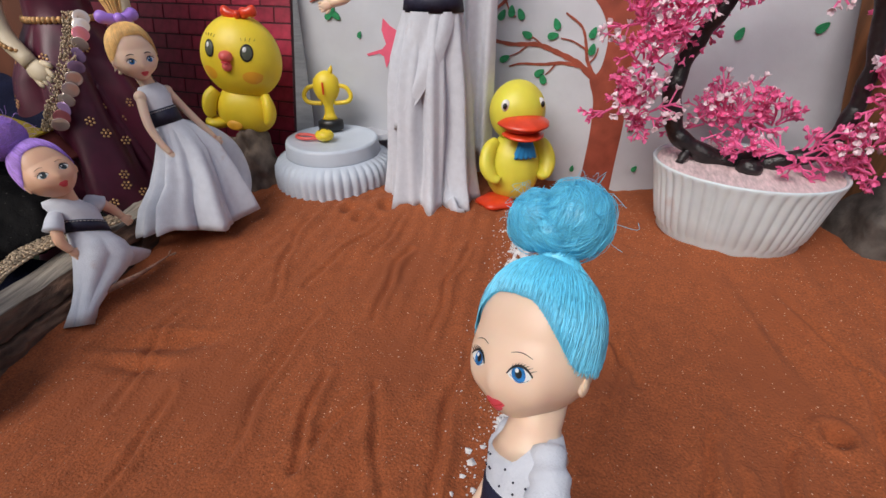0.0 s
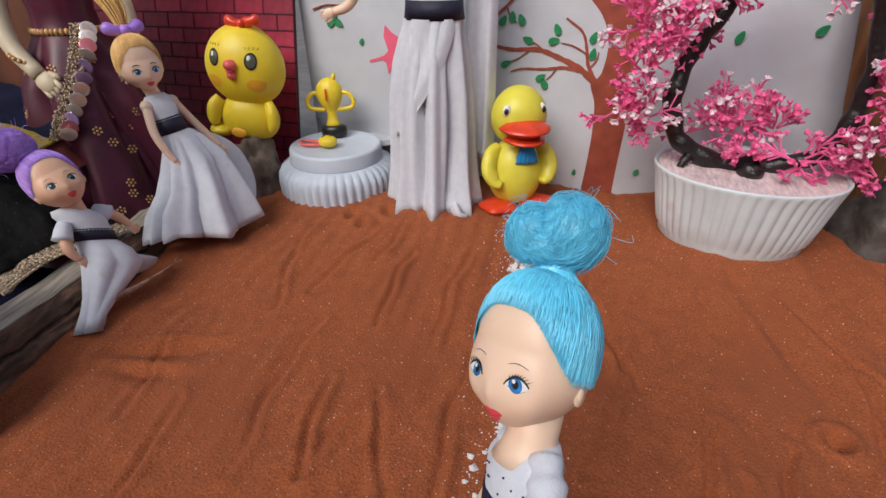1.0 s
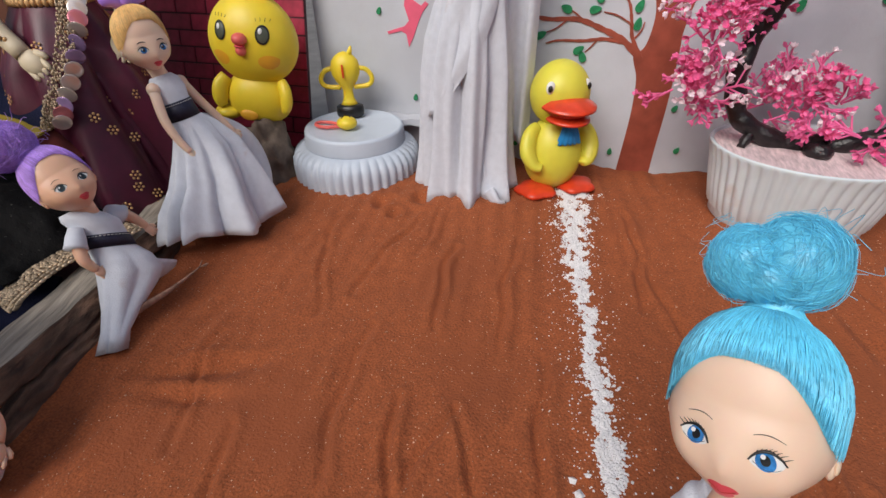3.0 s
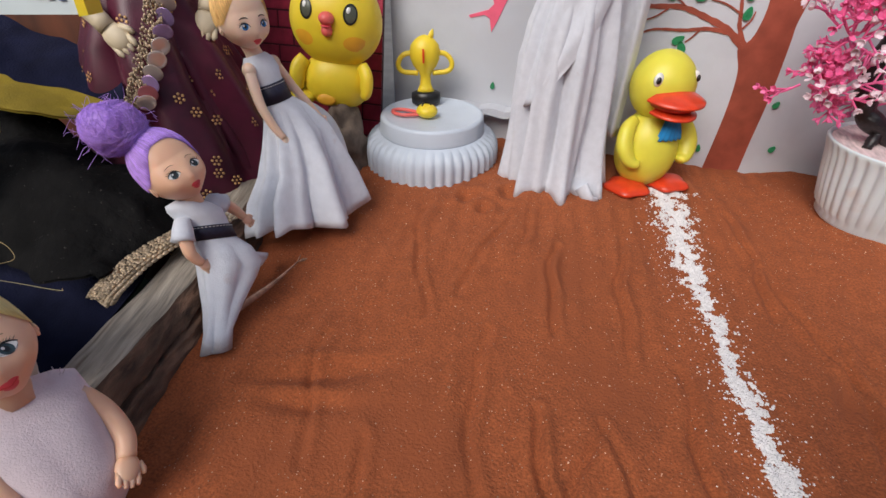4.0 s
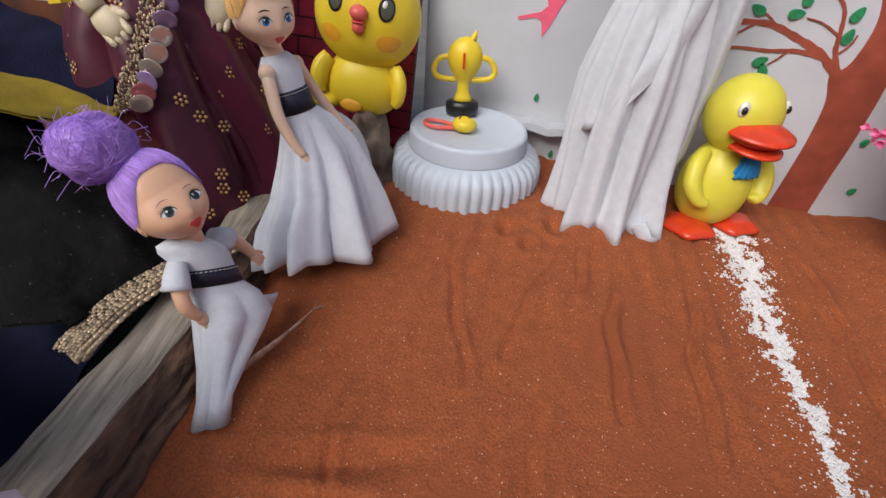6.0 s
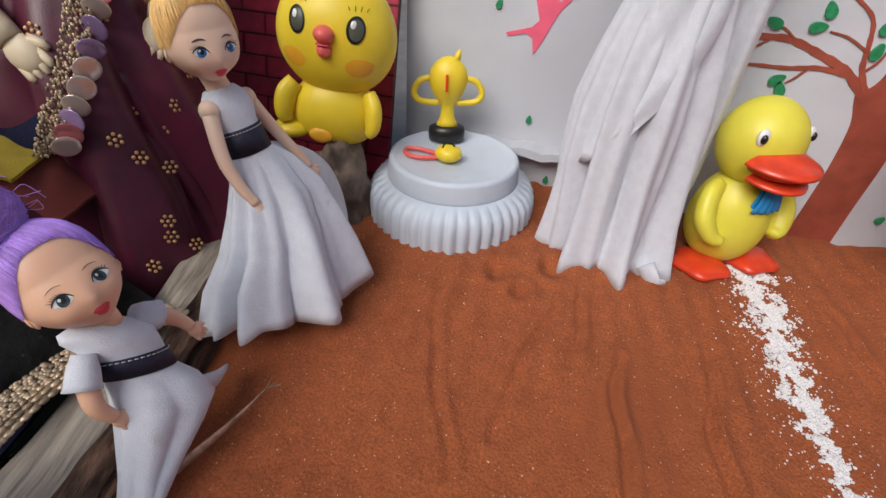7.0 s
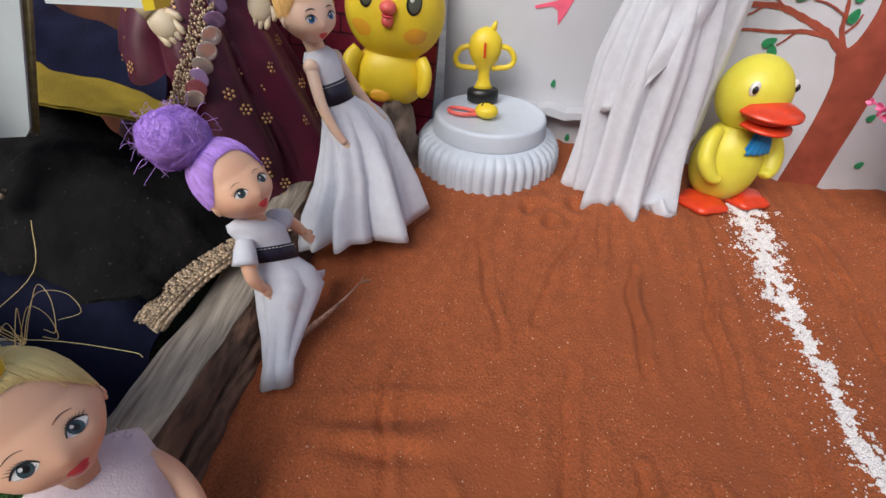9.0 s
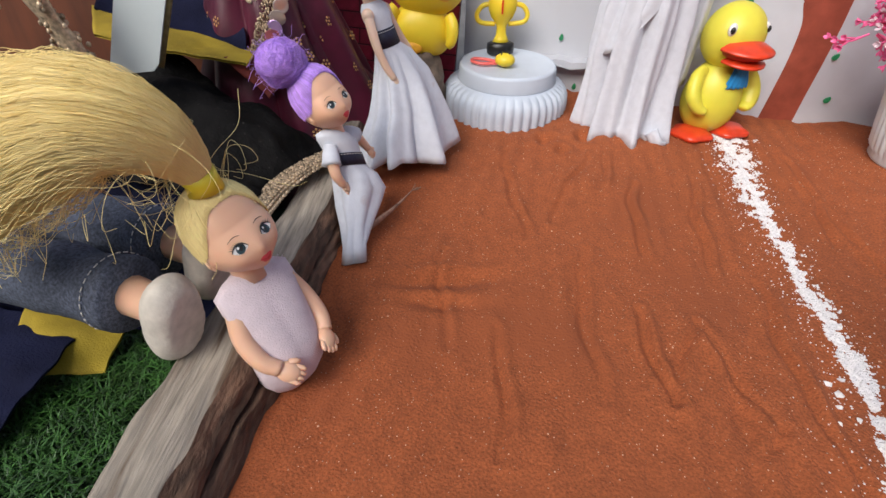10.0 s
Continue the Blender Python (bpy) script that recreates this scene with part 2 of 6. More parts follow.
def box(bm, x0, x1, y0, y1, z0, z1, bevel=0.0):
    g = bmesh.ops.create_cube(bm, size=1)["verts"]
    bmesh.ops.scale(bm, vec=(x1 - x0, y1 - y0, z1 - z0), verts=g)
    bmesh.ops.translate(bm, vec=((x0 + x1) / 2, (y0 + y1) / 2, (z0 + z1) / 2), verts=g)
    if bevel:
        es = list({e for v in g for e in v.link_edges})
        bmesh.ops.bevel(bm, geom=es, offset=bevel, segments=2, affect="EDGES")


def slab(bm, outline, y0, y1, mi=0):
    """A flat outline in x and z, given depth from y0 to y1."""
    loft(bm, [[V(x, y0, z) for x, z in outline], [V(x, y1, z) for x, z in outline]], mi)


def axes(up, front):
    """A turn that carries local z to up and local -y to front."""
    z = Vector(up).normalized()
    y = -(Vector(front) - z * Vector(front).dot(z)).normalized()
    x = y.cross(z)
    return Matrix((x, y, z)).transposed()


def wob(p, s, a):
    """A smooth random shift."""
    return noise.noise_vector(Vector(p) * s) * a


# ---- ground and setting ----
WALL_Y = 0.442


def log_edge(y):
    return -0.2585 - 0.275 * y


FURROWS = [(-0.118, 0.205, -0.125, 0.285, 0.0032), (-0.079, 0.20, -0.083, 0.30, 0.0026), (-0.105, 0.10, -0.118, 0.155, 0.0034),
           (0.060, 0.05, 0.070, 0.19, 0.0030), (0.085, 0.05, 0.102, 0.185, 0.0034), (0.074, 0.07, 0.082, 0.16, 0.0022), (-0.035, 0.06, -0.055, 0.20, 0.0024),
           (-0.19, 0.20, -0.225, 0.30, 0.002),
           (0.0, 0.30, 0.035, 0.20, 0.002), (-0.105, 0.10, -0.088, 0.155, 0.0022), (-0.088, 0.155, -0.062, 0.10, 0.0020), (-0.062, 0.10, -0.072, 0.085, 0.0018),
           (-0.16, 0.31, -0.175, 0.22, 0.002), (0.12, 0.30, 0.17, 0.22, 0.002), (-0.010, 0.36, 0.002, 0.25, 0.0026), (-0.135, 0.09, -0.155, 0.20, 0.002),
           (-0.21, 0.10, -0.235, 0.17, 0.002), (0.02, 0.14, 0.03, 0.24, 0.002), (-0.145, 0.27, -0.150, 0.33, 0.002), (0.13, 0.12, 0.15, 0.25, 0.0024), (-0.17, 0.05, -0.19, 0.12, 0.0022)]


def sand_plain(x, y):
    """The broad swells of the sand."""
    z = 0.004 * noise.noise(V(x * 9, y * 9, 0.3)) + 0.0020 * noise.noise(V(x * 30, y * 18, 1.7)) + 0.0013 * noise.noise(V(x * 90, y * 40, 5.7)) + 0.0004 * noise.noise(V(x * 260, y * 200, 2.7))
    z += 0.007 * max(0, min(1, (y - 0.2) / 0.15))
    w = 0.016 * noise.noise(V(x * 3, y * 5, 4.2))
    k = max(0, noise.noise(V(x * 7, y * 4, 9.1)) + 0.2)
    z += 0.0013 * k * math.sin((x * (1 + 0.1 * y) + 0.12 * y + w) * 420)
    z += 0.004 * max(0, min(1, (x - 0.02) / 0.03)) * max(0, min(1, (y - 0.27) / 0.05))
    edge = x - log_edge(y)
    z -= 0.0055 * math.exp(-((edge - 0.012) / 0.022) ** 2) * math.exp(-((y - 0.085) / 0.055) ** 2)
    z += 0.007 * math.exp(-(edge / 0.03) ** 2) * max(0, min(1, (y - 0.12) / 0.06)) * (0.4 + noise.noise(V(x * 12, y * 12, 3)))
    return z


def build_sand():
    x0, x1, y0, y1, n, m = -0.42, 0.34, -0.26, WALL_Y + 0.004, 470, 440
    xs, ys = np.linspace(x0, x1, n + 1), np.linspace(y0, y1, m + 1)
    X, Y = np.meshgrid(xs, ys)
    Z = np.array([[sand_plain(x, y) for x in xs] for y in ys])
    wx = X + 0.0025 * np.sin(Y * 55) + 0.0012 * np.sin(Y * 140 + X * 30)
    for k, (ax, ay, bx, by, dep) in enumerate(FURROWS):
        dx, dy = bx - ax, by - ay
        t = np.clip(((wx - ax) * dx + (Y - ay) * dy) / (dx * dx + dy * dy), 0, 1)
        side = (wx - ax - t * dx) * dy - (Y - ay - t * dy) * dx
        d = np.hypot(wx - ax - t * dx, Y - ay - t * dy)
        fade = np.sin(np.pi * np.clip(0.08 + 0.84 * t, 0, 1)) ** 0.5
        bank = np.where(side > 0, 0.9, 0.35)
        Z += 1.0 * dep * fade * (bank * np.exp(-((d - 0.0042) / 0.0026) ** 2) - 0.9 * np.exp(-(d / 0.0020) ** 2))
    for px, py, r, dep in ((0.125, 0.197, 0.008, 0.006), (-0.195, 0.325, 0.012, 0.004), (-0.165, 0.335, 0.010, 0.004), (-0.18, 0.31, 0.008, 0.003)):
        d = np.hypot(X - px, Y - py)
        Z += dep * (0.5 * np.exp(-((d - r) / (0.4 * r)) ** 2) - np.exp(-(d / (0.7 * r)) ** 2))
    # long scooped hollows with a raised lip
    for px, py, ang, lx, ly, dep in ((-0.226, 0.146, 22, 0.030, 0.0065, 0.0060), (-0.224, 0.128, 12, 0.024, 0.005, 0.004), (-0.075, 0.115, 70, 0.03, 0.008, 0.0035), (0.02, 0.20, 65, 0.04, 0.006, 0.0025), (0.11, 0.27, 110, 0.04, 0.006, 0.0025), (-0.15, 0.15, 100, 0.05, 0.006, 0.002)):
        c, s = math.cos(radians(ang)), math.sin(radians(ang))
        u, v = ((X - px) * c + (Y - py) * s) / lx, (-(X - px) * s + (Y - py) * c) / ly
        Z += 0.95 * dep * np.exp(-u * u) * (0.4 * np.exp(-((v - 1.3) / 0.6) ** 2) - np.exp(-v * v))
    out = (-0.2585 - 0.275 * Y - 0.016) - X
    Z -= np.clip(out * 2.0, 0, 0.075)
    verts = np.stack([X, Y, Z], -1).reshape(-1, 3)
    idx = np.arange((n + 1) * (m + 1)).reshape(m + 1, n + 1)
    faces = np.stack([idx[:-1, :-1], idx[:-1, 1:], idx[1:, 1:], idx[1:, :-1]], -1).reshape(-1, 4)
    me = bpy.data.meshes.new("sand_bed")
    me.from_pydata(verts.tolist(), [], faces.tolist())
    me.materials.append(M_SAND)
    me.shade_smooth()
    return tagged(new("sand_bed", me), "raked red-brown sand bed with furrows", "sand", kind="structure"), (xs, ys, Z)


_sand, SAND_GRID = build_sand()


def sand_height(x, y):
    xs, ys, Z = SAND_GRID
    i = int(np.clip(np.searchsorted(xs, x), 0, len(xs) - 1))
    j = int(np.clip(np.searchsorted(ys, y), 0, len(ys) - 1))
    return float(Z[j, i])


_bm = bmesh.new()
loft(_bm, [[V(-60, -60, -0.047), V(60, -60, -0.047), V(60, 60, -0.047), V(-60, 60, -0.047)], [V(-60, -60, -0.3), V(60, -60, -0.3), V(60, 60, -0.3), V(-60, 60, -0.3)]])
tagged(link("ground", _bm, M_FLOOR, False), "plain grey concrete ground around the set", "ground", kind="structure")

# unseen wall, added behind the camera to cut skylight and sun on the sand
_bm = bmesh.new()
box(_bm, -3.2, 3.2, -2.25, -2.2, -0.047, 1.7)
tagged(link("wall_south", _bm, M_FLOOR, False), "plain grey unseen wall added behind the camera to block light", "wall", kind="structure")

# ---- painted panel at the back ----
def build_panel():
    bm = bmesh.new()
    box(bm, -0.300, 0.30, WALL_Y, WALL_Y + 0.006, -0.047, 0.27)
    wall = tagged(link("wall_north", bm, M_PANEL, False), "pale grey card wall hand-painted with a tree", "wall", kind="structure")
    y0, y1 = WALL_Y - 0.0004, WALL_Y + 0.001

    def paint(name, bm, mat):
        ob = link(name, bm, mat, False)
        ob.parent = wall
        return ob

    # trunk, its crown fork and the branches
    bm = bmesh.new()
    left = [(-0.0165, -0.01), (-0.014, 0.03), (-0.013, 0.06), (-0.0145, 0.085), (-0.019, 0.098), (-0.0195, 0.103), (-0.0125, 0.112), (-0.0105, 0.135), (-0.018, 0.155), (-0.034, 0.172), (-0.05, 0.19)]
    right = [(0.012, -0.01), (0.0125, 0.03), (0.0135, 0.06), (0.0135, 0.085), (0.013, 0.10), (0.0125, 0.112), (0.012, 0.122), (0.0145, 0.14), (0.02, 0.16), (0.028, 0.178), (0.045, 0.20)]
    le = smooth_path([(x, 0, z) for x, z in left], 5)
    ri = smooth_path([(x, 0, z) for x, z in right], 5)
    loft(bm, [[V(a.x, y0, a.z), V(b.x, y0, b.z), V(b.x, y1, b.z), V(a.x, y1, a.z)] for a, b in zip(le, ri)])
    paint("painted_trunk", bm, M_BARK_PAINT)

    strokes = []

    def stroke(pts, w0, w1):
        bm = bmesh.new()
        strokes.append(pts)
        layer = y0 - 0.0002 - 0.00008 * len(strokes)
        c = smooth_path([(x, 0, z) for x, z in pts], 6)
        n = len(c)
        rings = []
        for i in range(n):
            d = (c[min(i + 1, n - 1)] - c[max(i - 1, 0)]).normalized()
            nrm = V(-d.z, 0, d.x)
            w = (w0 + (w1 - w0) * i / (n - 1)) * (1 + 0.15 * math.sin(i * 2.1))
            a, b = c[i] + nrm * w, c[i] - nrm * w
            rings.append([V(a.x, layer, a.z), V(b.x, layer, b.z), V(b.x, y1, b.z), V(a.x, y1, a.z)])
        loft(bm, rings)
        paint("painted_branch", bm, M_BARK_PAINT)

    stroke([(-0.014, 0.100), (-0.030, 0.114), (-0.048, 0.122), (-0.067, 0.128), (-0.090, 0.1275), (-0.112, 0.131)], 0.0026, 0.0013)
    stroke([(-0.030, 0.113), (-0.045, 0.1145), (-0.061, 0.1125), (-0.080, 0.112), (-0.090, 0.1092)], 0.0016, 0.0006)
    stroke([(-0.016, 0.104), (-0.024, 0.117), (-0.027, 0.130), (-0.032, 0.143), (-0.046, 0.153)], 0.0016, 0.0007)
    stroke([(-0.050, 0.1135), (-0.054, 0.108), (-0.058, 0.104)], 0.0007, 0.0004)
    stroke([(-0.026, 0.126), (-0.038, 0.132), (-0.048, 0.134)], 0.0007, 0.0004)
    stroke([(-0.022, 0.116), (-0.018, 0.122), (-0.017, 0.128)], 0.0006, 0.0004)
    stroke([(-0.063, 0.128), (-0.070, 0.133), (-0.076, 0.135)], 0.0006, 0.0004)
    stroke([(-0.075, 0.1275), (-0.083, 0.121), (-0.092, 0.117)], 0.0006, 0.0004)
    stroke([(-0.112, 0.150), (-0.100, 0.158), (-0.088, 0.170)], 0.0016, 0.0008)
    stroke([(-0.096, 0.160), (-0.092, 0.152), (-0.087, 0.149)], 0.0006, 0.0004)
    stroke([(-0.285, 0.156), (-0.270, 0.160), (-0.255, 0.160)], 0.0008, 0.0004)

    def leaf(x, z, a, L=0.0065, w=0.0028, name="painted_leaf", mat=M_LEAF_PAINT):
        bm = bmesh.new()
        out = []
        for k in range(14):
            t = 2 * math.pi * k / 14
            u, v = L * math.cos(t) * 0.72, w * math.sin(t) * (1.0 - 0.35 * math.cos(t))
            out.append((x + u * math.cos(a) - v * math.sin(a), z + u * math.sin(a) + v * math.cos(a)))
        slab(bm, out, y0 - 0.0014, y1)
        paint(name, bm, mat)

    for x, z, a in ((-0.2625, 0.1515, 1.4), (-0.2665, 0.1445, 0.5), (-0.2585, 0.1445, -0.6), (-0.091, 0.153, 1.6), (-0.099, 0.150, 1.1), (-0.083, 0.151, 2.0),
                    (-0.0524, 0.1445, 2.0), (-0.0545, 0.1355, 0.2), (-0.0225, 0.139, 1.2), (-0.0215, 0.1265, 1.4), (-0.0596, 0.1005, 2.0), (-0.063, 0.1055, 0.6),
                    (-0.0765, 0.1355, 2.7), (-0.0945, 0.1155, 0.5), (-0.119, 0.133, 2.6), (-0.125, 0.145, 1.3), (0.134, 0.1485, 0.8), (0.083, 0.1425, 1.2), (0.056, 0.134, 0.3),
                    (0.150, 0.172, 1.9), (0.10, 0.176, 0.4)):
        leaf(x, z, a)
    for x, z, a in ((-0.2357, 0.1292, 1.2), (-0.205, 0.0565, 1.5), (0.0301, 0.0285, 1.0), (-0.024, 0.022, 1.5), (-0.108, 0.022, 1.4), (-0.11, 0.068, 1.2), (-0.150, 0.013, 1.2), (0.02, 0.064, 1.0), (-0.185, 0.012, 1.5)):
        leaf(x, z, a, 0.0042, 0.0019)
    # pink bird
    bm = bmesh.new()
    slab(bm, [(-0.2295, 0.1125), (-0.213, 0.1175), (-0.2085, 0.122), (-0.2125, 0.134), (-0.2105, 0.144), (-0.204, 0.138), (-0.197, 0.134), (-0.1935, 0.1375), (-0.1905, 0.1355), (-0.196, 0.129), (-0.200, 0.121), (-0.2045, 0.110), (-0.2095, 0.1005), (-0.2115, 0.111), (-0.216, 0.1135), (-0.228, 0.1105)], y0 - 0.0003, y1)
    paint("painted_bird", bm, M_PINK_PAINT)
    # torn lower edge of a second card layer
    bm = bmesh.new()
    top = [(-0.262 + i * 0.008, 0.040 + 0.0012 * math.sin(i * 1.9)) for i in range(22)]
    low = [(x, z - 0.006 - 0.0025 * noise.noise(V(x * 90, 0, 2))) for x, z in top][::-1]
    slab(bm, top + low, 0.4255, WALL_Y - 0.0006)
    ob = paint("torn_ledge", bm, M_PANEL)
    return wall


build_panel()


# ---- brick-print card to the side of the panel ----
def build_bricks():
    base = V(-0.297, 0.393, 0.0)
    turn = Matrix.Rotation(radians(-12), 4, "X")
    place = Matrix.Translation(base) @ Matrix.Rotation(radians(BRICK_YAW), 4, "Z") @ turn
    bm = bmesh.new()
    box(bm, -0.32, 0.0, 0.0, 0.004, -0.05, 0.24)
    wall = link("wall_west", bm, M_JOINT, False)
    wall.matrix_world = place
    tagged(wall, "crimson brick-print card leaning behind the toys", "wall", kind="structure")
    w, h, g = 0.0335, 0.0142, 0.0013
    shapes = {}
    for r in range(-2, 17):
        z0 = r * h
        x1 = -0.0 if r % 2 else w * 0.45
        while x1 > -0.32:
            x0, xe = x1 - w + g, min(x1, 0.0)
            if xe - x0 > 0.003:
                key = round(xe - x0, 4)
                if key not in shapes:
                    bm = bmesh.new()
                    box(bm, 0, key, -0.0008, 0.001, 0, h - g, bevel=0.0003)
                    me = bpy.data.meshes.new("brick")
                    bm.to_mesh(me)
                    bm.free()
                    me.materials.append(M_BRICK_PIECE)
                    shapes[key] = me
                ob = new("brick", shapes[key])
                ob.parent = wall
                ob.location = (x0, 0, z0)
            x1 -= w
    return wall


BRICK_YAW = 0.0
M_BRICK_PIECE = M_BRICK.copy()
_n = M_BRICK_PIECE.node_tree
_i = _n.nodes.new("ShaderNodeObjectInfo")
for _l in list(_n.links):
    if _l.from_socket.name == "Random Per Island":
        _n.links.new(_i.outputs["Random"], _l.to_socket)


# ---- weathered log along the sand ----
def build_log():
    """A split log: pale weathered top, bark side towards the sand, coloured darker for its shade, with a long open
    crack.
    """
    bm = bmesh.new()
    rings = []
    n = 300
    for i in range(n + 1):
        t = i / n
        y = -0.20 + 0.545 * t
        xf = log_edge(y) + max(-0.010, min(0.006, 0.10 * (y - 0.11)))
        wd = 0.040 - 0.006 * t + 0.004 * noise.noise(V(0, y * 20, 5))
        top = 0.0205 + 0.0015 * noise.noise(V(1, y * 18, 1))
        ck = 0.0095 + 0.0035 * noise.noise(V(4, y * 26, 2)) + 0.0012 * noise.noise(V(4, y * 130, 8))
        gap = 0.0013 + 0.0011 * noise.noise(V(9, y * 40, 3))
        rd = -0.0110 + 0.0025 * noise.noise(V(2, y * 45, 6))
        prof = [(0.007, -0.045), (0.0065, -0.015), (0.004, -0.004), (0.0022, 0.002), (0.0, ck - gap - 0.001), (-0.0012, ck - gap), (-0.0085, ck - 0.0005), (-0.0085, ck + 0.0005), (-0.0030, ck + gap), (-0.0024, ck + gap + 0.001),
                (-0.0050, 0.0165), (rd + 0.0015, top - 0.0007), (rd, top + 0.0005), (-wd * 0.6, top + 0.0010), (-wd + 0.004, top), (-wd + 0.001, top - 0.002), (-wd - 0.001, -0.01), (-wd, -0.045)]
        fine = []
        for (ax, az), (bx, bz) in zip(prof, prof[1:] + prof[:1]):
            fine += [(ax + (bx - ax) * q / 4, az + (bz - az) * q / 4) for q in range(4)]
        mx, mz = -wd * 0.5, -0.008
        ring = []
        for k, (dx, z) in enumerate(fine):
            p = V(xf + dx, y, z)
            side = k < 44
            q = wob((p.x * 1.0, p.y * 0.5, p.z), 120, 0.0012) + wob((p.x, p.y * 0.3, p.z), 40, 0.002)
            crack = max(0.0, 1 - 8 * abs(noise.noise(V(dx * 95, y * 6, z * 75 + 3)))) * max(0, 0.5 + noise.noise(V(dx * 20, y * 16, 7)))
            grain = noise.noise(V(dx * 420, y * 30, z * 420))
            lump = noise.noise(V(dx * 160, y * 110, z * 160 + 9)) if side else 0.0
            inward = V(mx - dx, 0, mz - z).normalized()
            ring.append(p + V(q.x, 0, q.z) + inward * (0.0022 * crack + 0.0006 * grain + 0.0011 * lump))
        rings.append(ring)
    loft(bm, rings)
    bm.verts.index_update()
    # faces towards the sand take the bark with shade in its colour
    side_count = 47
    ring_size = len(rings[0])
    for f in bm.faces:
        ks = [v.index % ring_size for v in f.verts]
        f.material_index = 1 if max(ks) <= side_count else 0
    turn = Matrix.Rotation(math.atan(0.275), 4, "Z")
    turn.translation = (log_edge(0.1), 0.1, 0)
    bm.transform(turn.inverted())
    ob = tagged(link("wooden_log", bm, [M_WOOD, M_BARK_SHADED]), "weathered grey split log with cracked brown bark, shade painted in, bordering the sand", "log")
    ob.matrix_world = turn
    return ob


build_log()


def stone(name, c, r, mat, label, seed, amp=0.28, cuts=34):
    bm = bmesh.new()
    ball(bm, c, r, 0, cuts, cuts // 2 + 4, None, lambda d, q: q * (1 + amp * noise.noise(d * 1.6 + V(seed, 0, 0)) + amp * 0.4 * noise.noise(d * 4 + V(0, seed, 0)) + amp * 0.15 * noise.noise(d * 11 + V(0, seed, 0))))
    return tagged(link(name, bm, mat), label, "stone")


stone("stone", (-0.314, 0.354, 0.012), (0.022, 0.026, 0.043), M_STONE, "rough brown stone under the toy chick", 3.1, 0.34, 60)
stone("rock", (0.215, 0.40, 0.012), (0.040, 0.05, 0.052), M_ROCK, "dark grey rough rock beside the bonsai pot", 7.7, 0.25)
stone("rock", (0.235, 0.315, 0.0), (0.03, 0.05, 0.03), M_ROCK, "low dark rock at the edge of the sand", 2.2, 0.25)


def build_plank():
    bm = bmesh.new()
    g = []
    for i in range(13):
        z = -0.047 + 0.30 * i / 12
        xa = 0.176 - 0.03 * (z / 0.15) + 0.002 * noise.noise(V(z * 40, 0, 0))
        g.append([V(xa, 0.405 + 0.012, z), V(xa + 0.07, 0.405, z), V(xa + 0.07, 0.425, z), V(xa + 0.004, 0.43, z)])
    loft(bm, g)
    return tagged(link("wooden_plank", bm, M_PLANK, False), "dark brown grained plank propped against the painted wall", "plank")


build_plank()


# ---- podium, trophy and medal ----
def fluted(bm, c, profile, n, amp, seg, oval=1.0, mi=0, cap1=True):
    rings = []
    for r, z, k in profile:
        ring = []
        for i in range(seg):
            a = 2 * math.pi * i / seg
            q = r * (1 + amp * k * (abs(math.cos(n * a / 2)) - 0.6))
            ring.append(V(c[0] + q * math.cos(a), c[1] + q * oval * math.sin(a), z))
        rings.append(ring)
    loft(bm, rings, mi, True, cap1)


def build_podium():
    c = (-0.2435, 0.385)
    th = thing("podium", "upturned fluted grey-white plastic dish used as a podium", "podium", at=(*c, 0.0))
    bm = bmesh.new()
    fluted(bm, c, [(0.0555, -0.006, 1), (0.0555, 0.004, 1), (0.0560, 0.016, 1), (0.0552, 0.023, 1), (0.0520, 0.0285, 0.7), (0.0465, 0.0315, 0.2), (0.0445, 0.0325, 0)], 44, 0.05, 352)
    part("fluted_base", bm, M_LIDWHITE, th)
    bm = bmesh.new()
    fluted(bm, c, [(0.0445, 0.031, 0), (0.0440, 0.0345, 0), (0.0432, 0.0435, 0), (0.0424, 0.0455, 0), (0.0405, 0.0463, 0), (0.0385, 0.0455, 0), (0.037, 0.0452, 0)], 2, 0, 72)
    part("top", bm, M_LIDWHITE, th)


build_podium()


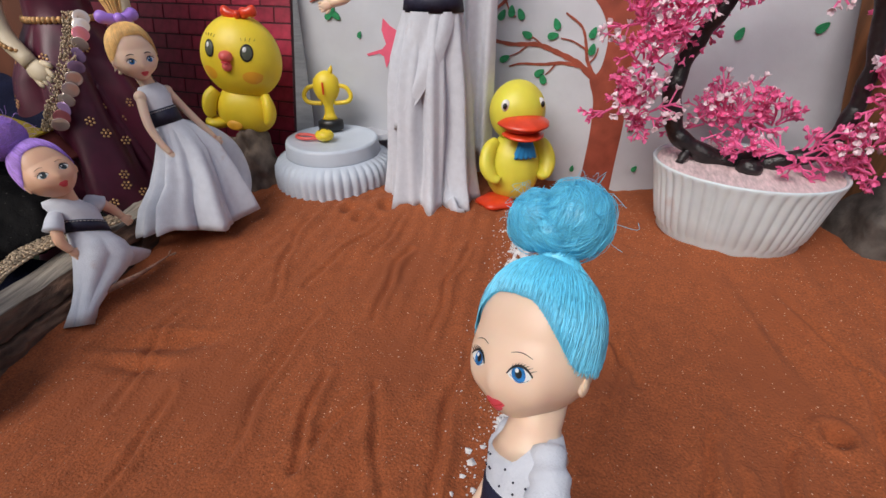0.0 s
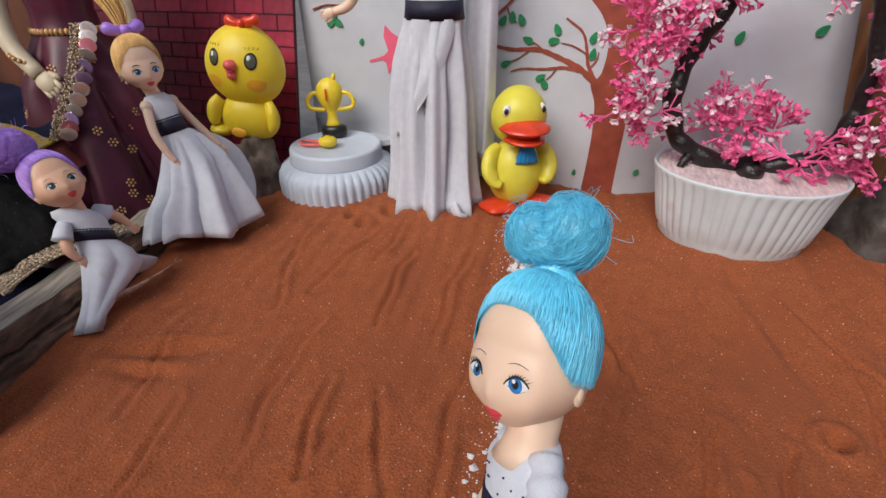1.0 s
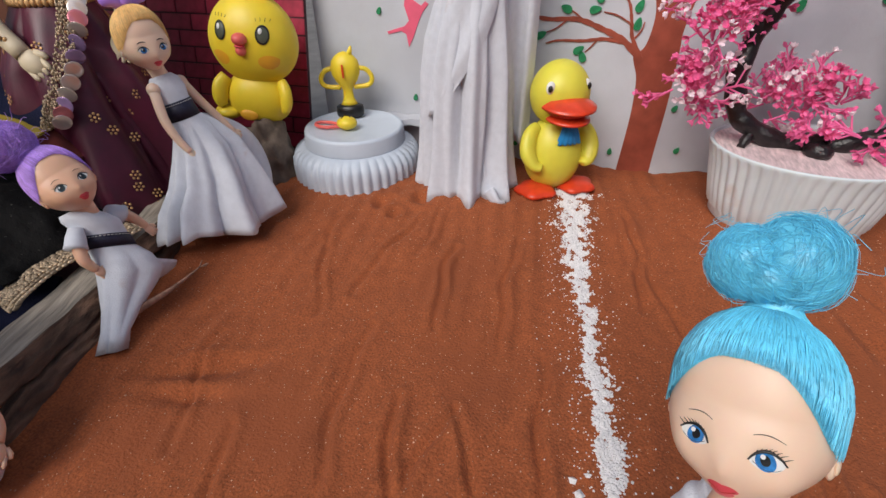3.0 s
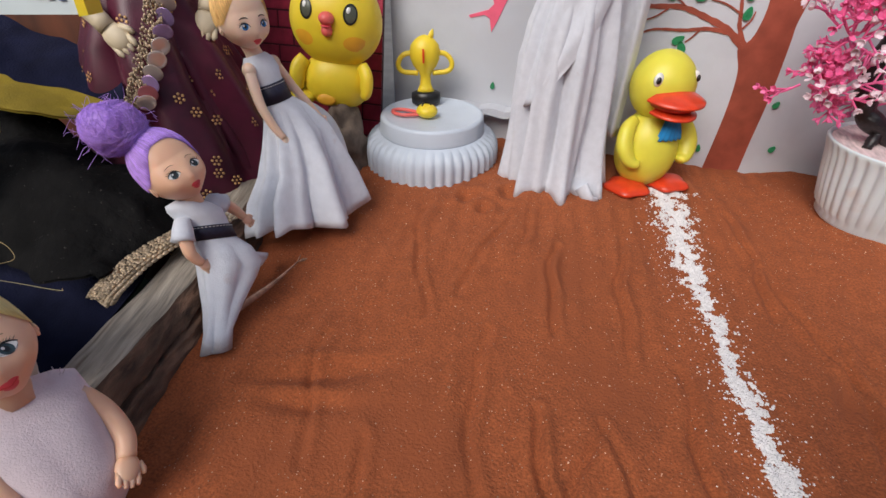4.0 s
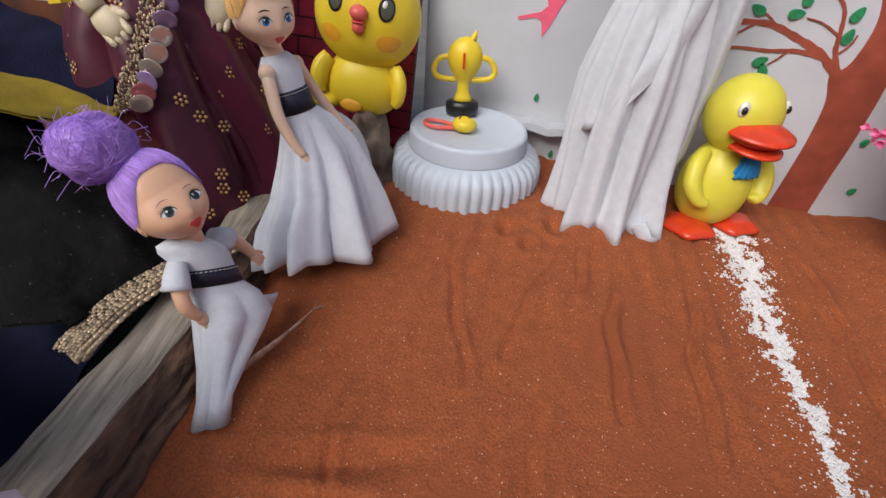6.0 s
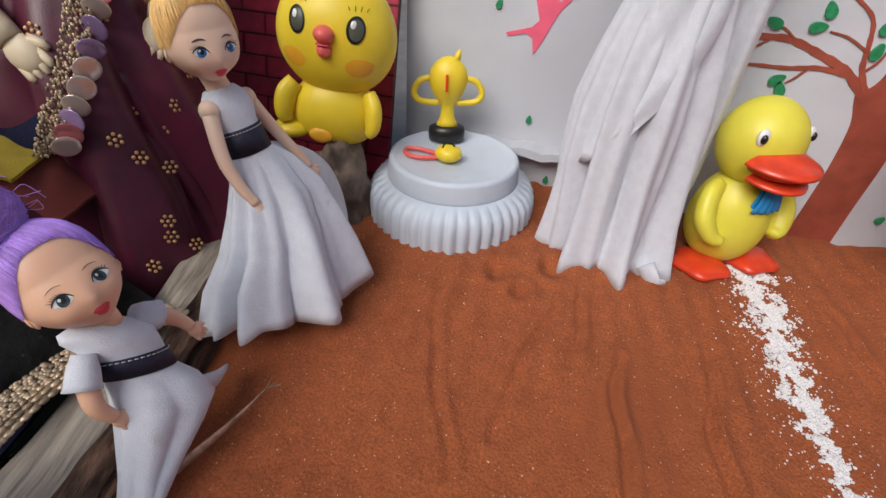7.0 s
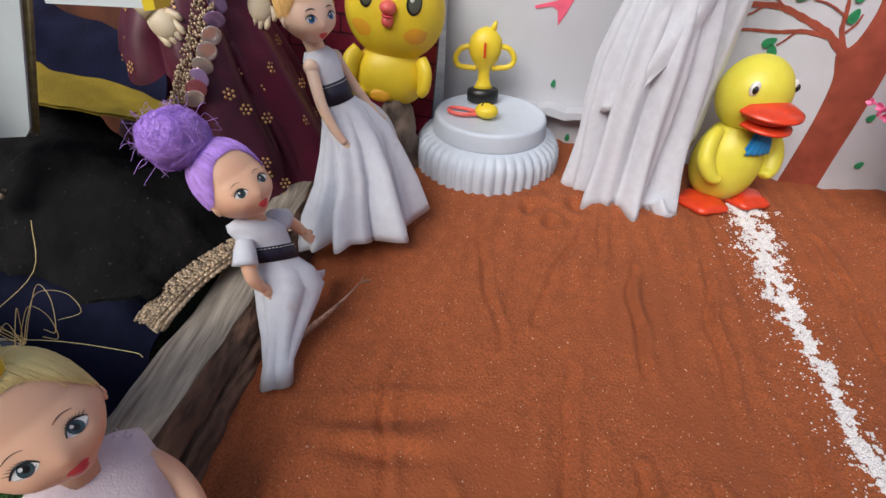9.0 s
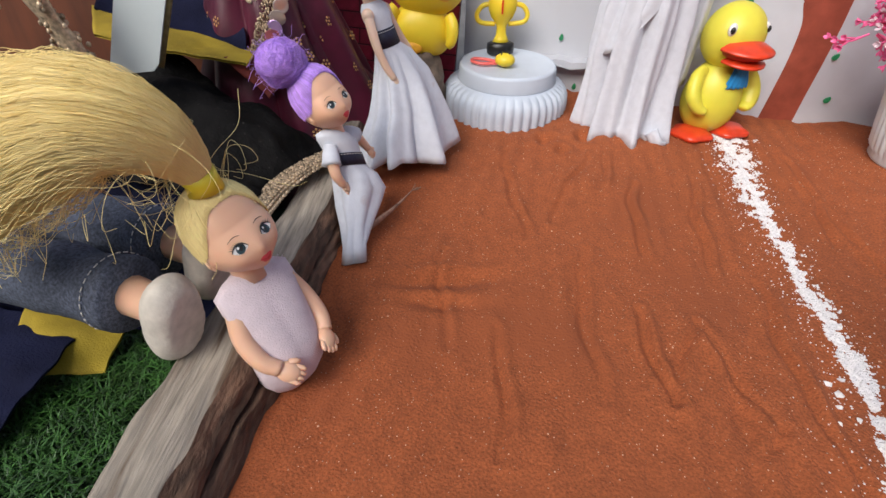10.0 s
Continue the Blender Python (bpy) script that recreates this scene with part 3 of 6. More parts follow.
def build_trophy():
    c = V(-0.2555, 0.405, 0.0452)
    th = thing("toy_trophy", "small yellow clay trophy cup on a black base", "trophy", at=c)
    t = axes((-0.04, 0.05, 1), (0.3, -0.95, 0))

    def P(x, y, z):
        return c + t @ V(x, y, z)

    def lathe(bm, prof, flat=0.7):
        loft(bm, [[P(r * math.cos(2 * math.pi * k / 28), r * flat * math.sin(2 * math.pi * k / 28), z) for k in range(28)] for r, z in prof])

    bm = bmesh.new()
    lathe(bm, [(0.0085, 0), (0.0122, 0.002), (0.0126, 0.006), (0.0122, 0.0105), (0.009, 0.0118)])
    part("base", bm, M_BLACK, th, "black base")
    bm = bmesh.new()
    lathe(bm, [(0.008, 0.011), (0.006, 0.0145), (0.0046, 0.018), (0.0043, 0.024), (0.006, 0.028), (0.0095, 0.032), (0.0122, 0.038), (0.0128, 0.0435), (0.0115, 0.049), (0.008, 0.053), (0.004, 0.0555), (0.0005, 0.0565)])
    tube(bm, [P(0.004, 0, 0.052), P(0.006, 0, 0.0575), P(0.007, 0, 0.0605)], [0.003, 0.002, 0.0006], 8)
    part("cup", bm, M_YELLOW, th)
    for s in (-1, 1):
        bm = bmesh.new()
        tube(bm, smooth_path([P(s * 0.010, 0, 0.043), P(s * 0.018, 0, 0.041), P(s * 0.0225, 0, 0.034), P(s * 0.019, 0, 0.028), P(s * 0.006, 0, 0.0265)], 6), 0.0021, 10)
        part("handle", bm, M_YELLOW, th)
    cu = bpy.data.curves.new("number", "FONT")
    cu.body = "1"
    cu.size = 0.016
    cu.extrude = 0.0003
    cu.align_x = "CENTER"
    ob = new("number", cu)
    cu.materials.append(M_RED)
    ob.parent = th
    ob.matrix_parent_inverse = Matrix.Translation(-th.location)
    ob.matrix_basis = Matrix.Translation(P(-0.001, -0.0098, 0.0362)) @ (t.to_4x4()) @ Matrix.Rotation(radians(90), 4, "X")
    ob["label"] = "red numeral one"


build_trophy()


def build_medal():
    c = V(-0.2445, 0.374, 0.0468)
    th = thing("toy_medal", "yellow clay medal on a coral ribbon lying on the podium", "medal", at=c)
    bm = bmesh.new()
    ball(bm, c + V(0, 0, 0.0045), (0.0088, 0.0080, 0.0055), 0, 24, 14)
    part("disc", bm, M_YELLOW, th)
    bm = bmesh.new()
    tube(bm, [c + V(-0.003, -0.0035, 0.0093), c + V(-0.003, 0.002, 0.0103)], 0.0006, 6)
    tube(bm, [c + V(-0.003, 0.002, 0.0103), c + V(0.002, 0.002, 0.0103), c + V(0.0035, 0, 0.0098)], 0.0006, 6)
    part("numeral", bm, M_BLACK, th, "black painted mark")
    bm = bmesh.new()
    tube(bm, smooth_path([c + V(-0.006, -0.001, 0.0012), c + V(-0.018, -0.0065, 0.0012), c + V(-0.0275, -0.004, 0.0012), c + V(-0.029, 0.003, 0.0012), c + V(-0.020, 0.0055, 0.0012), c + V(-0.006, 0.003, 0.0012)], 8), 0.0015, 8)
    part("ribbon", bm, M_BEAK, th, "coral ribbon loop")


build_medal()


# ---- duck ----
def build_duck():
    c = V(-0.0705, 0.392, 0.008)
    th = thing("toy_duck", "lemon-yellow vinyl toy duck with a blue bib standing by the wall", "toy duck", at=c)
    t = axes((-0.03, 0.05, 1), (0.53, -0.85, 0))

    def P(x, y, z):
        return c + t @ V(x, y, z)

    def egg(d, q):
        return V(q.x * (1 - 0.12 * d.z), q.y * (1 - 0.1 * d.z), q.z)

    bm = bmesh.new()
    ball(bm, P(0, 0, 0.029), (0.0232, 0.0215, 0.0310), 0, 40, 28, t, egg)
    body = part("body", bm, M_DUCK, th)
    bm = bmesh.new()
    ball(bm, P(0.001, -0.001, 0.0755), (0.0232, 0.0215, 0.0245), 0, 40, 28, t, lambda d, q: V(q.x * (1 + 0.05 * (1 if d.z < 0 else -1) * d.z * d.z), q.y, q.z))
    head = part("head", bm, M_DUCK, th)
    for s in (-1, 1):
        bm = bmesh.new()
        tube(bm, smooth_path([P(s * 0.016, -0.001, 0.050), P(s * 0.0235, -0.005, 0.045), P(s * 0.0268, -0.010, 0.034), P(s * 0.0235, -0.015, 0.025), P(s * 0.0180, -0.0185, 0.0225)], 6),
             lambda k: 0.0058 + 0.003 * math.sin(math.pi * k) - 0.002 * k, 12, 0, 0.75)
        part("wing", bm, M_DUCK, th)
        bm = bmesh.new()
        ball(bm, P(s * 0.0145, -0.0152, 0.0830), (0.0036, 0.0024, 0.0048), 0, 16, 10, t)
        eye = part("eye", bm, M_WHITE, head, "white painted eye")
        bm = bmesh.new()
        ball(bm, P(s * 0.0157, -0.0170, 0.0828), (0.0018, 0.0018, 0.0025), 0, 14, 8, t)
        part("pupil", bm, M_BLACK, head)
    # open bill: two broad lips
    bm = bmesh.new()

    def lip(z_edge, z_mid, reach, thick, wide):
        top, low = [], []
        n, m = 22, 8
        for i in range(m + 1):
            k = i / m
            ra, rb = [], []
            for j in range(n + 1):
                a = math.pi * j / n
                x = wide * k * math.cos(a)
                y = -0.0165 - reach * k * math.sin(a)
                z = z_mid + (z_edge - z_mid) * k * k + 0.0025 * math.sin(a) * k * (1 if z_edge > z_mid else -1)
                ra.append(P(x, y, z + thick * (1 - k * k * 0.75)))
                rb.append(P(x, y, z - thick * (1 - k * k * 0.75)))
            top.append(ra)
            low.append(rb)
        loft(bm, top + low[::-1], 0, False, False, closed=False)
    lip(0.0700, 0.0742, 0.0215, 0.0030, 0.0212)
    lip(0.0612, 0.0630, 0.0185, 0.0028, 0.0172)
    part("bill", bm, M_RED, th, "orange-red open bill")
    bm = bmesh.new()
    ball(bm, P(0, -0.019, 0.0676), (0.0172, 0.0165, 0.0064), 0, 20, 10, t)
    part("mouth", bm, M_MOUTH, th)
    # bib with scalloped edge
    bm = bmesh.new()
    rows = []
    for i in range(9):
        k = i / 8
        row = []
        for j in range(21):
            a = (j / 20 - 0.5) * 2
            x = a * (0.0042 + 0.0058 * k)
            z = 0.0575 - 0.0165 * k - 0.0010 * k * abs(math.cos(a * 7.5))
            y = -0.0208 - 0.0015 * math.sin(k * 2.6) - 0.0007 * abs(math.cos(a * 7.5)) + 0.0022 * a * a
            row.append(P(x + 0.003, y, z))
        rows.append(row)
    back = [[p + t @ V(0, 0.003, 0) for p in r] for r in rows][::-1]
    loft(bm, rows + back + [rows[0]], 0, False, False, closed=False)
    part("bib", bm, M_BLUE, th, "bright blue bib")
    for s in (-1, 1):
        bm = bmesh.new()
        ball(bm, P(s * 0.0175, -0.010, 0.001), (0.0165, 0.017, 0.0052), 0, 28, 12, t, lambda d, q: V(q.x * (1 + 0.10 * math.sin(5 * math.atan2(d.y, d.x))), q.y * (1 + 0.10 * math.sin(5 * math.atan2(d.y, d.x))), q.z))
        part("foot", bm, M_RED, th, "orange-red webbed foot")


build_duck()


# ---- chick ----
def build_chick():
    c = V(-0.3185, 0.362, 0.0545)
    th = thing("toy_chick", "bright yellow vinyl toy chick sitting on a stone", "toy chick", at=c)
    t = axes((0.10, 0.06, 1), (0.22, -0.97, 0))

    def P(x, y, z):
        return c + t @ V(x, y, z)

    bm = bmesh.new()
    ball(bm, P(0, 0, 0.018), (0.0290, 0.019, 0.0235), 0, 40, 24, t, lambda d, q: V(q.x * (1 - 0.10 * d.z), q.y, max(q.z, -0.0185)))
    ball(bm, P(-0.026, -0.008, 0.0045), (0.012, 0.011, 0.0058), 0, 18, 10, t)
    part("body", bm, M_YELLOW, th)
    bm = bmesh.new()
    ball(bm, P(0, 0, 0.0625), (0.0375, 0.026, 0.0345), 0, 48, 30, t, lambda d, q: V(q.x * (1 - 0.05 * d.z), q.y, q.z))
    head = part("head", bm, M_YELLOW, th)

    def on_head(x, z, off=0.0):
        a, b = x / 0.0375, (z - 0.0625) / 0.0345
        return P(x, -0.026 * math.sqrt(max(0.02, 1 - a * a - b * b)) - off, z)

    def patch(name, x, z, rx, rz, mat, off, parent, label=""):
        bm = bmesh.new()
        rows = [[on_head(x + rx * k * math.cos(2 * math.pi * j / 22), z + rz * k * math.sin(2 * math.pi * j / 22), off * (1.2 - 0.5 * k * k)) for j in range(22)] for k in (1, 0.75, 0.5, 0.2)]
        loft(bm, rows, 0, False, True)
        part(name, bm, mat, parent, label)

    for s in (-1, 1):
        x = s * 0.0172
        patch("eye", x, 0.0705, 0.0052, 0.0069, M_BLACK, 0.0006, head, "black painted eye with lashes")
        patch("iris", x + 0.0004, 0.0705, 0.0040, 0.0054, M_GREYEYE, 0.0010, head)
        patch("glint", x - 0.0012, 0.0730, 0.0016, 0.0022, M_WHITE, 0.0013, head)
        for k in range(4):
            bm = bmesh.new()
            xx = x + (k - 1.5) * 0.0030
            tube(bm, [on_head(xx, 0.0795, 0.0003), on_head(xx + (k - 1.5) * 0.0006, 0.0822 - abs(k - 1.5) * 0.0006, 0.0003)], 0.00018, 5)
            part("lash", bm, M_BLACK, head)
        patch("cheek", s * 0.0205, 0.0505, 0.0085, 0.0055, M_ORANGE, 0.0004, head, "orange blush")
    bm = bmesh.new()
    ball(bm, on_head(0.0, 0.0665, 0.001), (0.0060, 0.0062, 0.0046), 0, 20, 12, t)
    part("beak_top", bm, M_BEAK, th, "coral beak")
    bm = bmesh.new()
    ball(bm, on_head(0.0, 0.0585, 0.0), (0.0044, 0.0048, 0.0042), 0, 18, 12, t)
    part("beak_bottom", bm, M_BEAK, th, "coral beak")
    bm = bmesh.new()
    ball(bm, on_head(0.0, 0.0618, 0.0018), (0.0044, 0.004, 0.0009), 0, 14, 8, t)
    part("mouth_line", bm, M_LIP, th)
    for s in (-1, 1):
        bm = bmesh.new()
        tube(bm, smooth_path([P(s * 0.024, -0.008, 0.033), P(s * 0.0285, -0.012, 0.026), P(s * 0.0292, -0.014, 0.016), P(s * 0.027, -0.014, 0.0105)], 6),
             lambda k: 0.0058 + 0.0022 * math.sin(math.pi * k) - 0.0022 * k, 14, 0, 0.75)
        part("wing", bm, M_YELLOW, th)
    bm = bmesh.new()
    ball(bm, P(-0.004, -0.0172, 0.006), (0.0080, 0.0020, 0.0045), 0, 18, 10, t)
    part("tummy_patch", bm, M_ORANGE, th)
    bm = bmesh.new()
    for s in (-1, 1):
        ball(bm, P(0.004 + s * 0.0085, -0.006, 0.0985 + 0.0015 * s), (0.0088, 0.0042, 0.0062), 0, 18, 12, t @ Matrix.Rotation(s * -0.3, 3, "Y"), lambda d, q, s=s: V(q.x, q.y, q.z * (0.55 + 0.6 * abs(d.x))))
    ball(bm, P(0.004, -0.0085, 0.0975), (0.0035, 0.0035, 0.0035), 0, 14, 8, t)
    part("bow", bm, M_RED, th, "red moulded bow")
    th.scale = (0.91, 1.0, 1.0)


build_chick()


# ---- bonsai in a fluted oval pot ----
def build_bonsai():
    c = (0.0985, 0.374)
    pot = thing("bonsai_pot", "white fluted oval plastic pot filled with pale salt", "pot", at=(*c, 0.0))
    bm = bmesh.new()
    fluted(bm, c, [(0.038, 0.0075, 0), (0.0450, 0.0085, 0), (0.0490, 0.0125, 0), (0.0488, 0.0165, 0.2), (0.0515, 0.0205, 1), (0.0550, 0.036, 1), (0.0590, 0.056, 1), (0.0610, 0.0625, 0.7), (0.0620, 0.0650, 0), (0.0614, 0.0663, 0), (0.0598, 0.0657, 0), (0.0588, 0.0630, 0), (0.0575, 0.055, 0)], 46, 0.032, 368, 0.80)
    part("pot_wall", bm, M_PLASTIC, pot)
    bm = bmesh.new()
    rings = []
    for k in (1.0, 0.93, 0.8, 0.6, 0.4, 0.2, 0.05):
        ring = []
        for i in range(60):
            a = 2 * math.pi * i / 60
            x, y = 0.0590 * k * math.cos(a), 0.0590 * 0.8 * k * math.sin(a)
            ring.append(V(c[0] + x, c[1] + y, 0.0640 + 0.003 * (1 - k) + 0.0012 * noise.noise(V(x * 90, y * 90, 0))))
        rings.append(ring)
    loft(bm, rings, 0, False, True)
    part("salt_fill", bm, M_SALT, pot, "pinkish-white salt surface")

    up5 = 0.0045
    tree = thing("artificial_bonsai", "plastic bonsai with ring-shaped black trunk and pink blossom", "artificial tree", at=(0.098, 0.37, 0.06))
    y = 0.372
    limbs = [([(0.094, y, 0.064), (0.078, y, 0.0635), (0.060, y, 0.070), (0.046, y, 0.083), (0.0405, y, 0.100), (0.041, y, 0.120), (0.050, y, 0.144), (0.059, y, 0.165), (0.066, y, 0.187)], 0.0074, 0.0048, 9),
             ([(0.098, y, 0.065), (0.112, y, 0.0655), (0.128, y, 0.070), (0.140, y, 0.080), (0.1465, y, 0.098), (0.1465, y, 0.125), (0.142, y, 0.150), (0.133, y, 0.180)], 0.0066, 0.0042, 9),
             ([(0.094, y, 0.0655), (0.098, y - 0.006, 0.069), (0.101, y - 0.010, 0.0745)], 0.006, 0.004, 5),
             ([(0.060, y, 0.070), (0.056, y - 0.006, 0.0645), (0.054, y - 0.009, 0.0605)], 0.004, 0.0025, 5)]
    for pts, r0, r1, _k in limbs:
        bm = bmesh.new()
        path = smooth_path([(a, b, z + up5) for a, b, z in pts], 7)
        n = len(path)
        path = [p + wob(p, 70, 0.002) for p in path]
        tube(bm, path, lambda k: (r0 + (r1 - r0) * k) * (1 + 0.16 * math.sin(k * 31) * math.sin(k * 17 + 1)), 12)
        part("limb", bm, M_TRUNK, tree)
    bm = bmesh.new()
    ball(bm, (0.0965, y - 0.014, 0.0685), (0.008, 0.008, 0.0058), 0, 18, 12, None, lambda d, q: q * (1 + 0.3 * noise.noise(d * 3)))
    part("root_knot", bm, M_TRUNK, tree)

    rnd = random.Random(11)

    def sprig(bm, p, d, L, mi):
        """A forked plastic twig that ends in small star florets."""
        d = d.normalized()
        side = d.orthogonal().normalized()
        tips = []
        end = p + d * L
        tube(bm, [p, p + d * L * 0.5 + side * L * 0.06, end], 0.0008, 5, 0)
        tips.append((end, d))
        for k in range(5):
            a = rnd.uniform(0, 6.28)
            q = p + d * L * (0.30 + 0.14 * k)
            e = (d * 0.75 + (side * math.cos(a) + d.cross(side) * math.sin(a)) * 0.85).normalized()
            f = q + e * L * rnd.uniform(0.38, 0.6)
            tube(bm, [q, f], 0.00060, 5, 0)
            tips.append((f, e))
        for f, e in tips:
            u = e.orthogonal().normalized()
            w = e.cross(u)
            for k in range(6):
                a = 2 * math.pi * k / 6 + rnd.random()
                o = (e * 1.3 + u * math.cos(a) + w * math.sin(a)).normalized()
                l = rnd.uniform(0.0030, 0.0048)
                n = o.cross(e).normalized() * 0.00072
                top = e * 0.0005
                a0, a1, b1, b0 = f + n * 0.4, f + o * l * 0.75 + n * 1.5, f + o * l * 0.75 - n * 1.5, f - n * 0.4
                tip = f + o * l
                va = [bm.verts.new(z) for z in (a0, a1, tip, b1, b0)]
                vb = [bm.verts.new(z - top) for z in (a0, a1, tip, b1, b0)]
                for fc in (va, vb[::-1]):
                    bm.faces.new(fc).material_index = mi
                for i in range(5):
                    j = (i + 1) % 5
                    bm.faces.new((va[j], va[i], vb[i], vb[j])).material_index = mi

    clusters = [((0.020, 0.362, 0.097), 0.020, 13), ((0.005, 0.364, 0.102), 0.016, 9), ((0.018, 0.364, 0.128), 0.022, 16), ((0.034, 0.372, 0.152), 0.022, 16), ((0.014, 0.366, 0.156), 0.020, 14), ((0.046, 0.366, 0.176), 0.022, 14),
                ((0.070, 0.398, 0.086), 0.022, 11), ((0.092, 0.400, 0.092), 0.024, 14), ((0.112, 0.398, 0.088), 0.020, 11), ((0.092, 0.360, 0.080), 0.011, 5), ((0.122, 0.362, 0.078), 0.018, 10),
                ((0.160, 0.364, 0.088), 0.018, 11), ((0.164, 0.366, 0.120), 0.020, 11), ((0.158, 0.37, 0.158), 0.022, 12), ((0.168, 0.36, 0.072), 0.014, 6), ((0.074, 0.372, 0.190), 0.022, 10), ((0.115, 0.372, 0.195), 0.022, 9)]
    for p, r, n in clusters:
        bm = bmesh.new()
        for k in range(n):
            d = V(rnd.gauss(0, 1), rnd.gauss(0, 0.8), rnd.gauss(0.25, 0.8)).normalized()
            sprig(bm, V(*p) + d * r * rnd.uniform(0.0, 0.45), d + V(0, -0.1, 0.25), r * rnd.uniform(0.65, 1.05), 1 if rnd.random() < 0.25 else 0)
        part("blossom_spray", bm, [M_PINK, M_PALEPINK], tree, "pink plastic blossom", False)


build_bonsai()


# ---- dolls: each one plain mesh ----
SKIN, CLOTH, NAVY, HAIR, WHITE, IRIS, BLACK, LIP, BROW, STITCH, EXTRA, MOUTH = range(12)


class Frame:
    """A place with its own axes: local z up, local -y the front."""

    def __init__(self, origin, up, front, bend=(0, 0, 0), length=1.0, slim=1.0):
        self.o, self.t, self.bend, self.length, self.slim = Vector(origin), axes(up, front), Vector(bend), length, slim

    def local(self, p):
        q = self.t.transposed() @ (Vector(p) - self.o)
        return self.t.transposed() @ (Vector(p) - self.o - self.bend * math.sin(math.pi * max(0.0, min(1.0, q.z / self.length))))

    def __call__(self, x, y, z):
        return self.o + self.t @ V(x * self.slim, y * self.slim, z) + self.bend * math.sin(math.pi * max(0.0, min(1.0, z / self.length)))


def head_shape(d):
    """The surface of a chubby doll's head in units of its radius, for a unit direction."""
    k = max(0.0, -d.z)
    full = 1 + 0.10 * math.sin(math.pi * min(1.0, k)) ** 1.2
    x = d.x * 0.97 * full
    y = d.y * ((1.02 - 0.14 * d.y * d.y) * (1 + 0.15 * math.sin(math.pi * min(1.0, k))) if d.y < 0 else 1.06 - 0.16 * k)
    z = d.z * (1.16 if d.z > 0 else 1.33)
    q = V(x, y, z)
    f = V(d.x, d.y, d.z)
    q += f * 0.070 * math.exp(-((f - V(0, -0.83, -0.555)).length / 0.10) ** 2)
    q += f * 0.035 * math.exp(-((f - V(0, -0.90, -0.44)).length / 0.12) ** 2)
    q += f * 0.045 * math.exp(-((f - V(0, -0.66, -0.75)).length / 0.13) ** 2)
    q += f * 0.095 * math.exp(-((f - V(0, -0.38, -0.93)).length / 0.30) ** 2)
    q += f * 0.085 * math.exp(-((f - V(0, -0.70, -0.71)).length / 0.34) ** 2)
    for s in (-1, 1):
        q += f * 0.095 * math.exp(-((f - V(0.50 * s, -0.62, -0.60)).length / 0.28) ** 2)
        q -= f * 0.050 * math.exp(-((f - V(0.38 * s, -0.85, -0.36)).length / 0.17) ** 2)
    return q


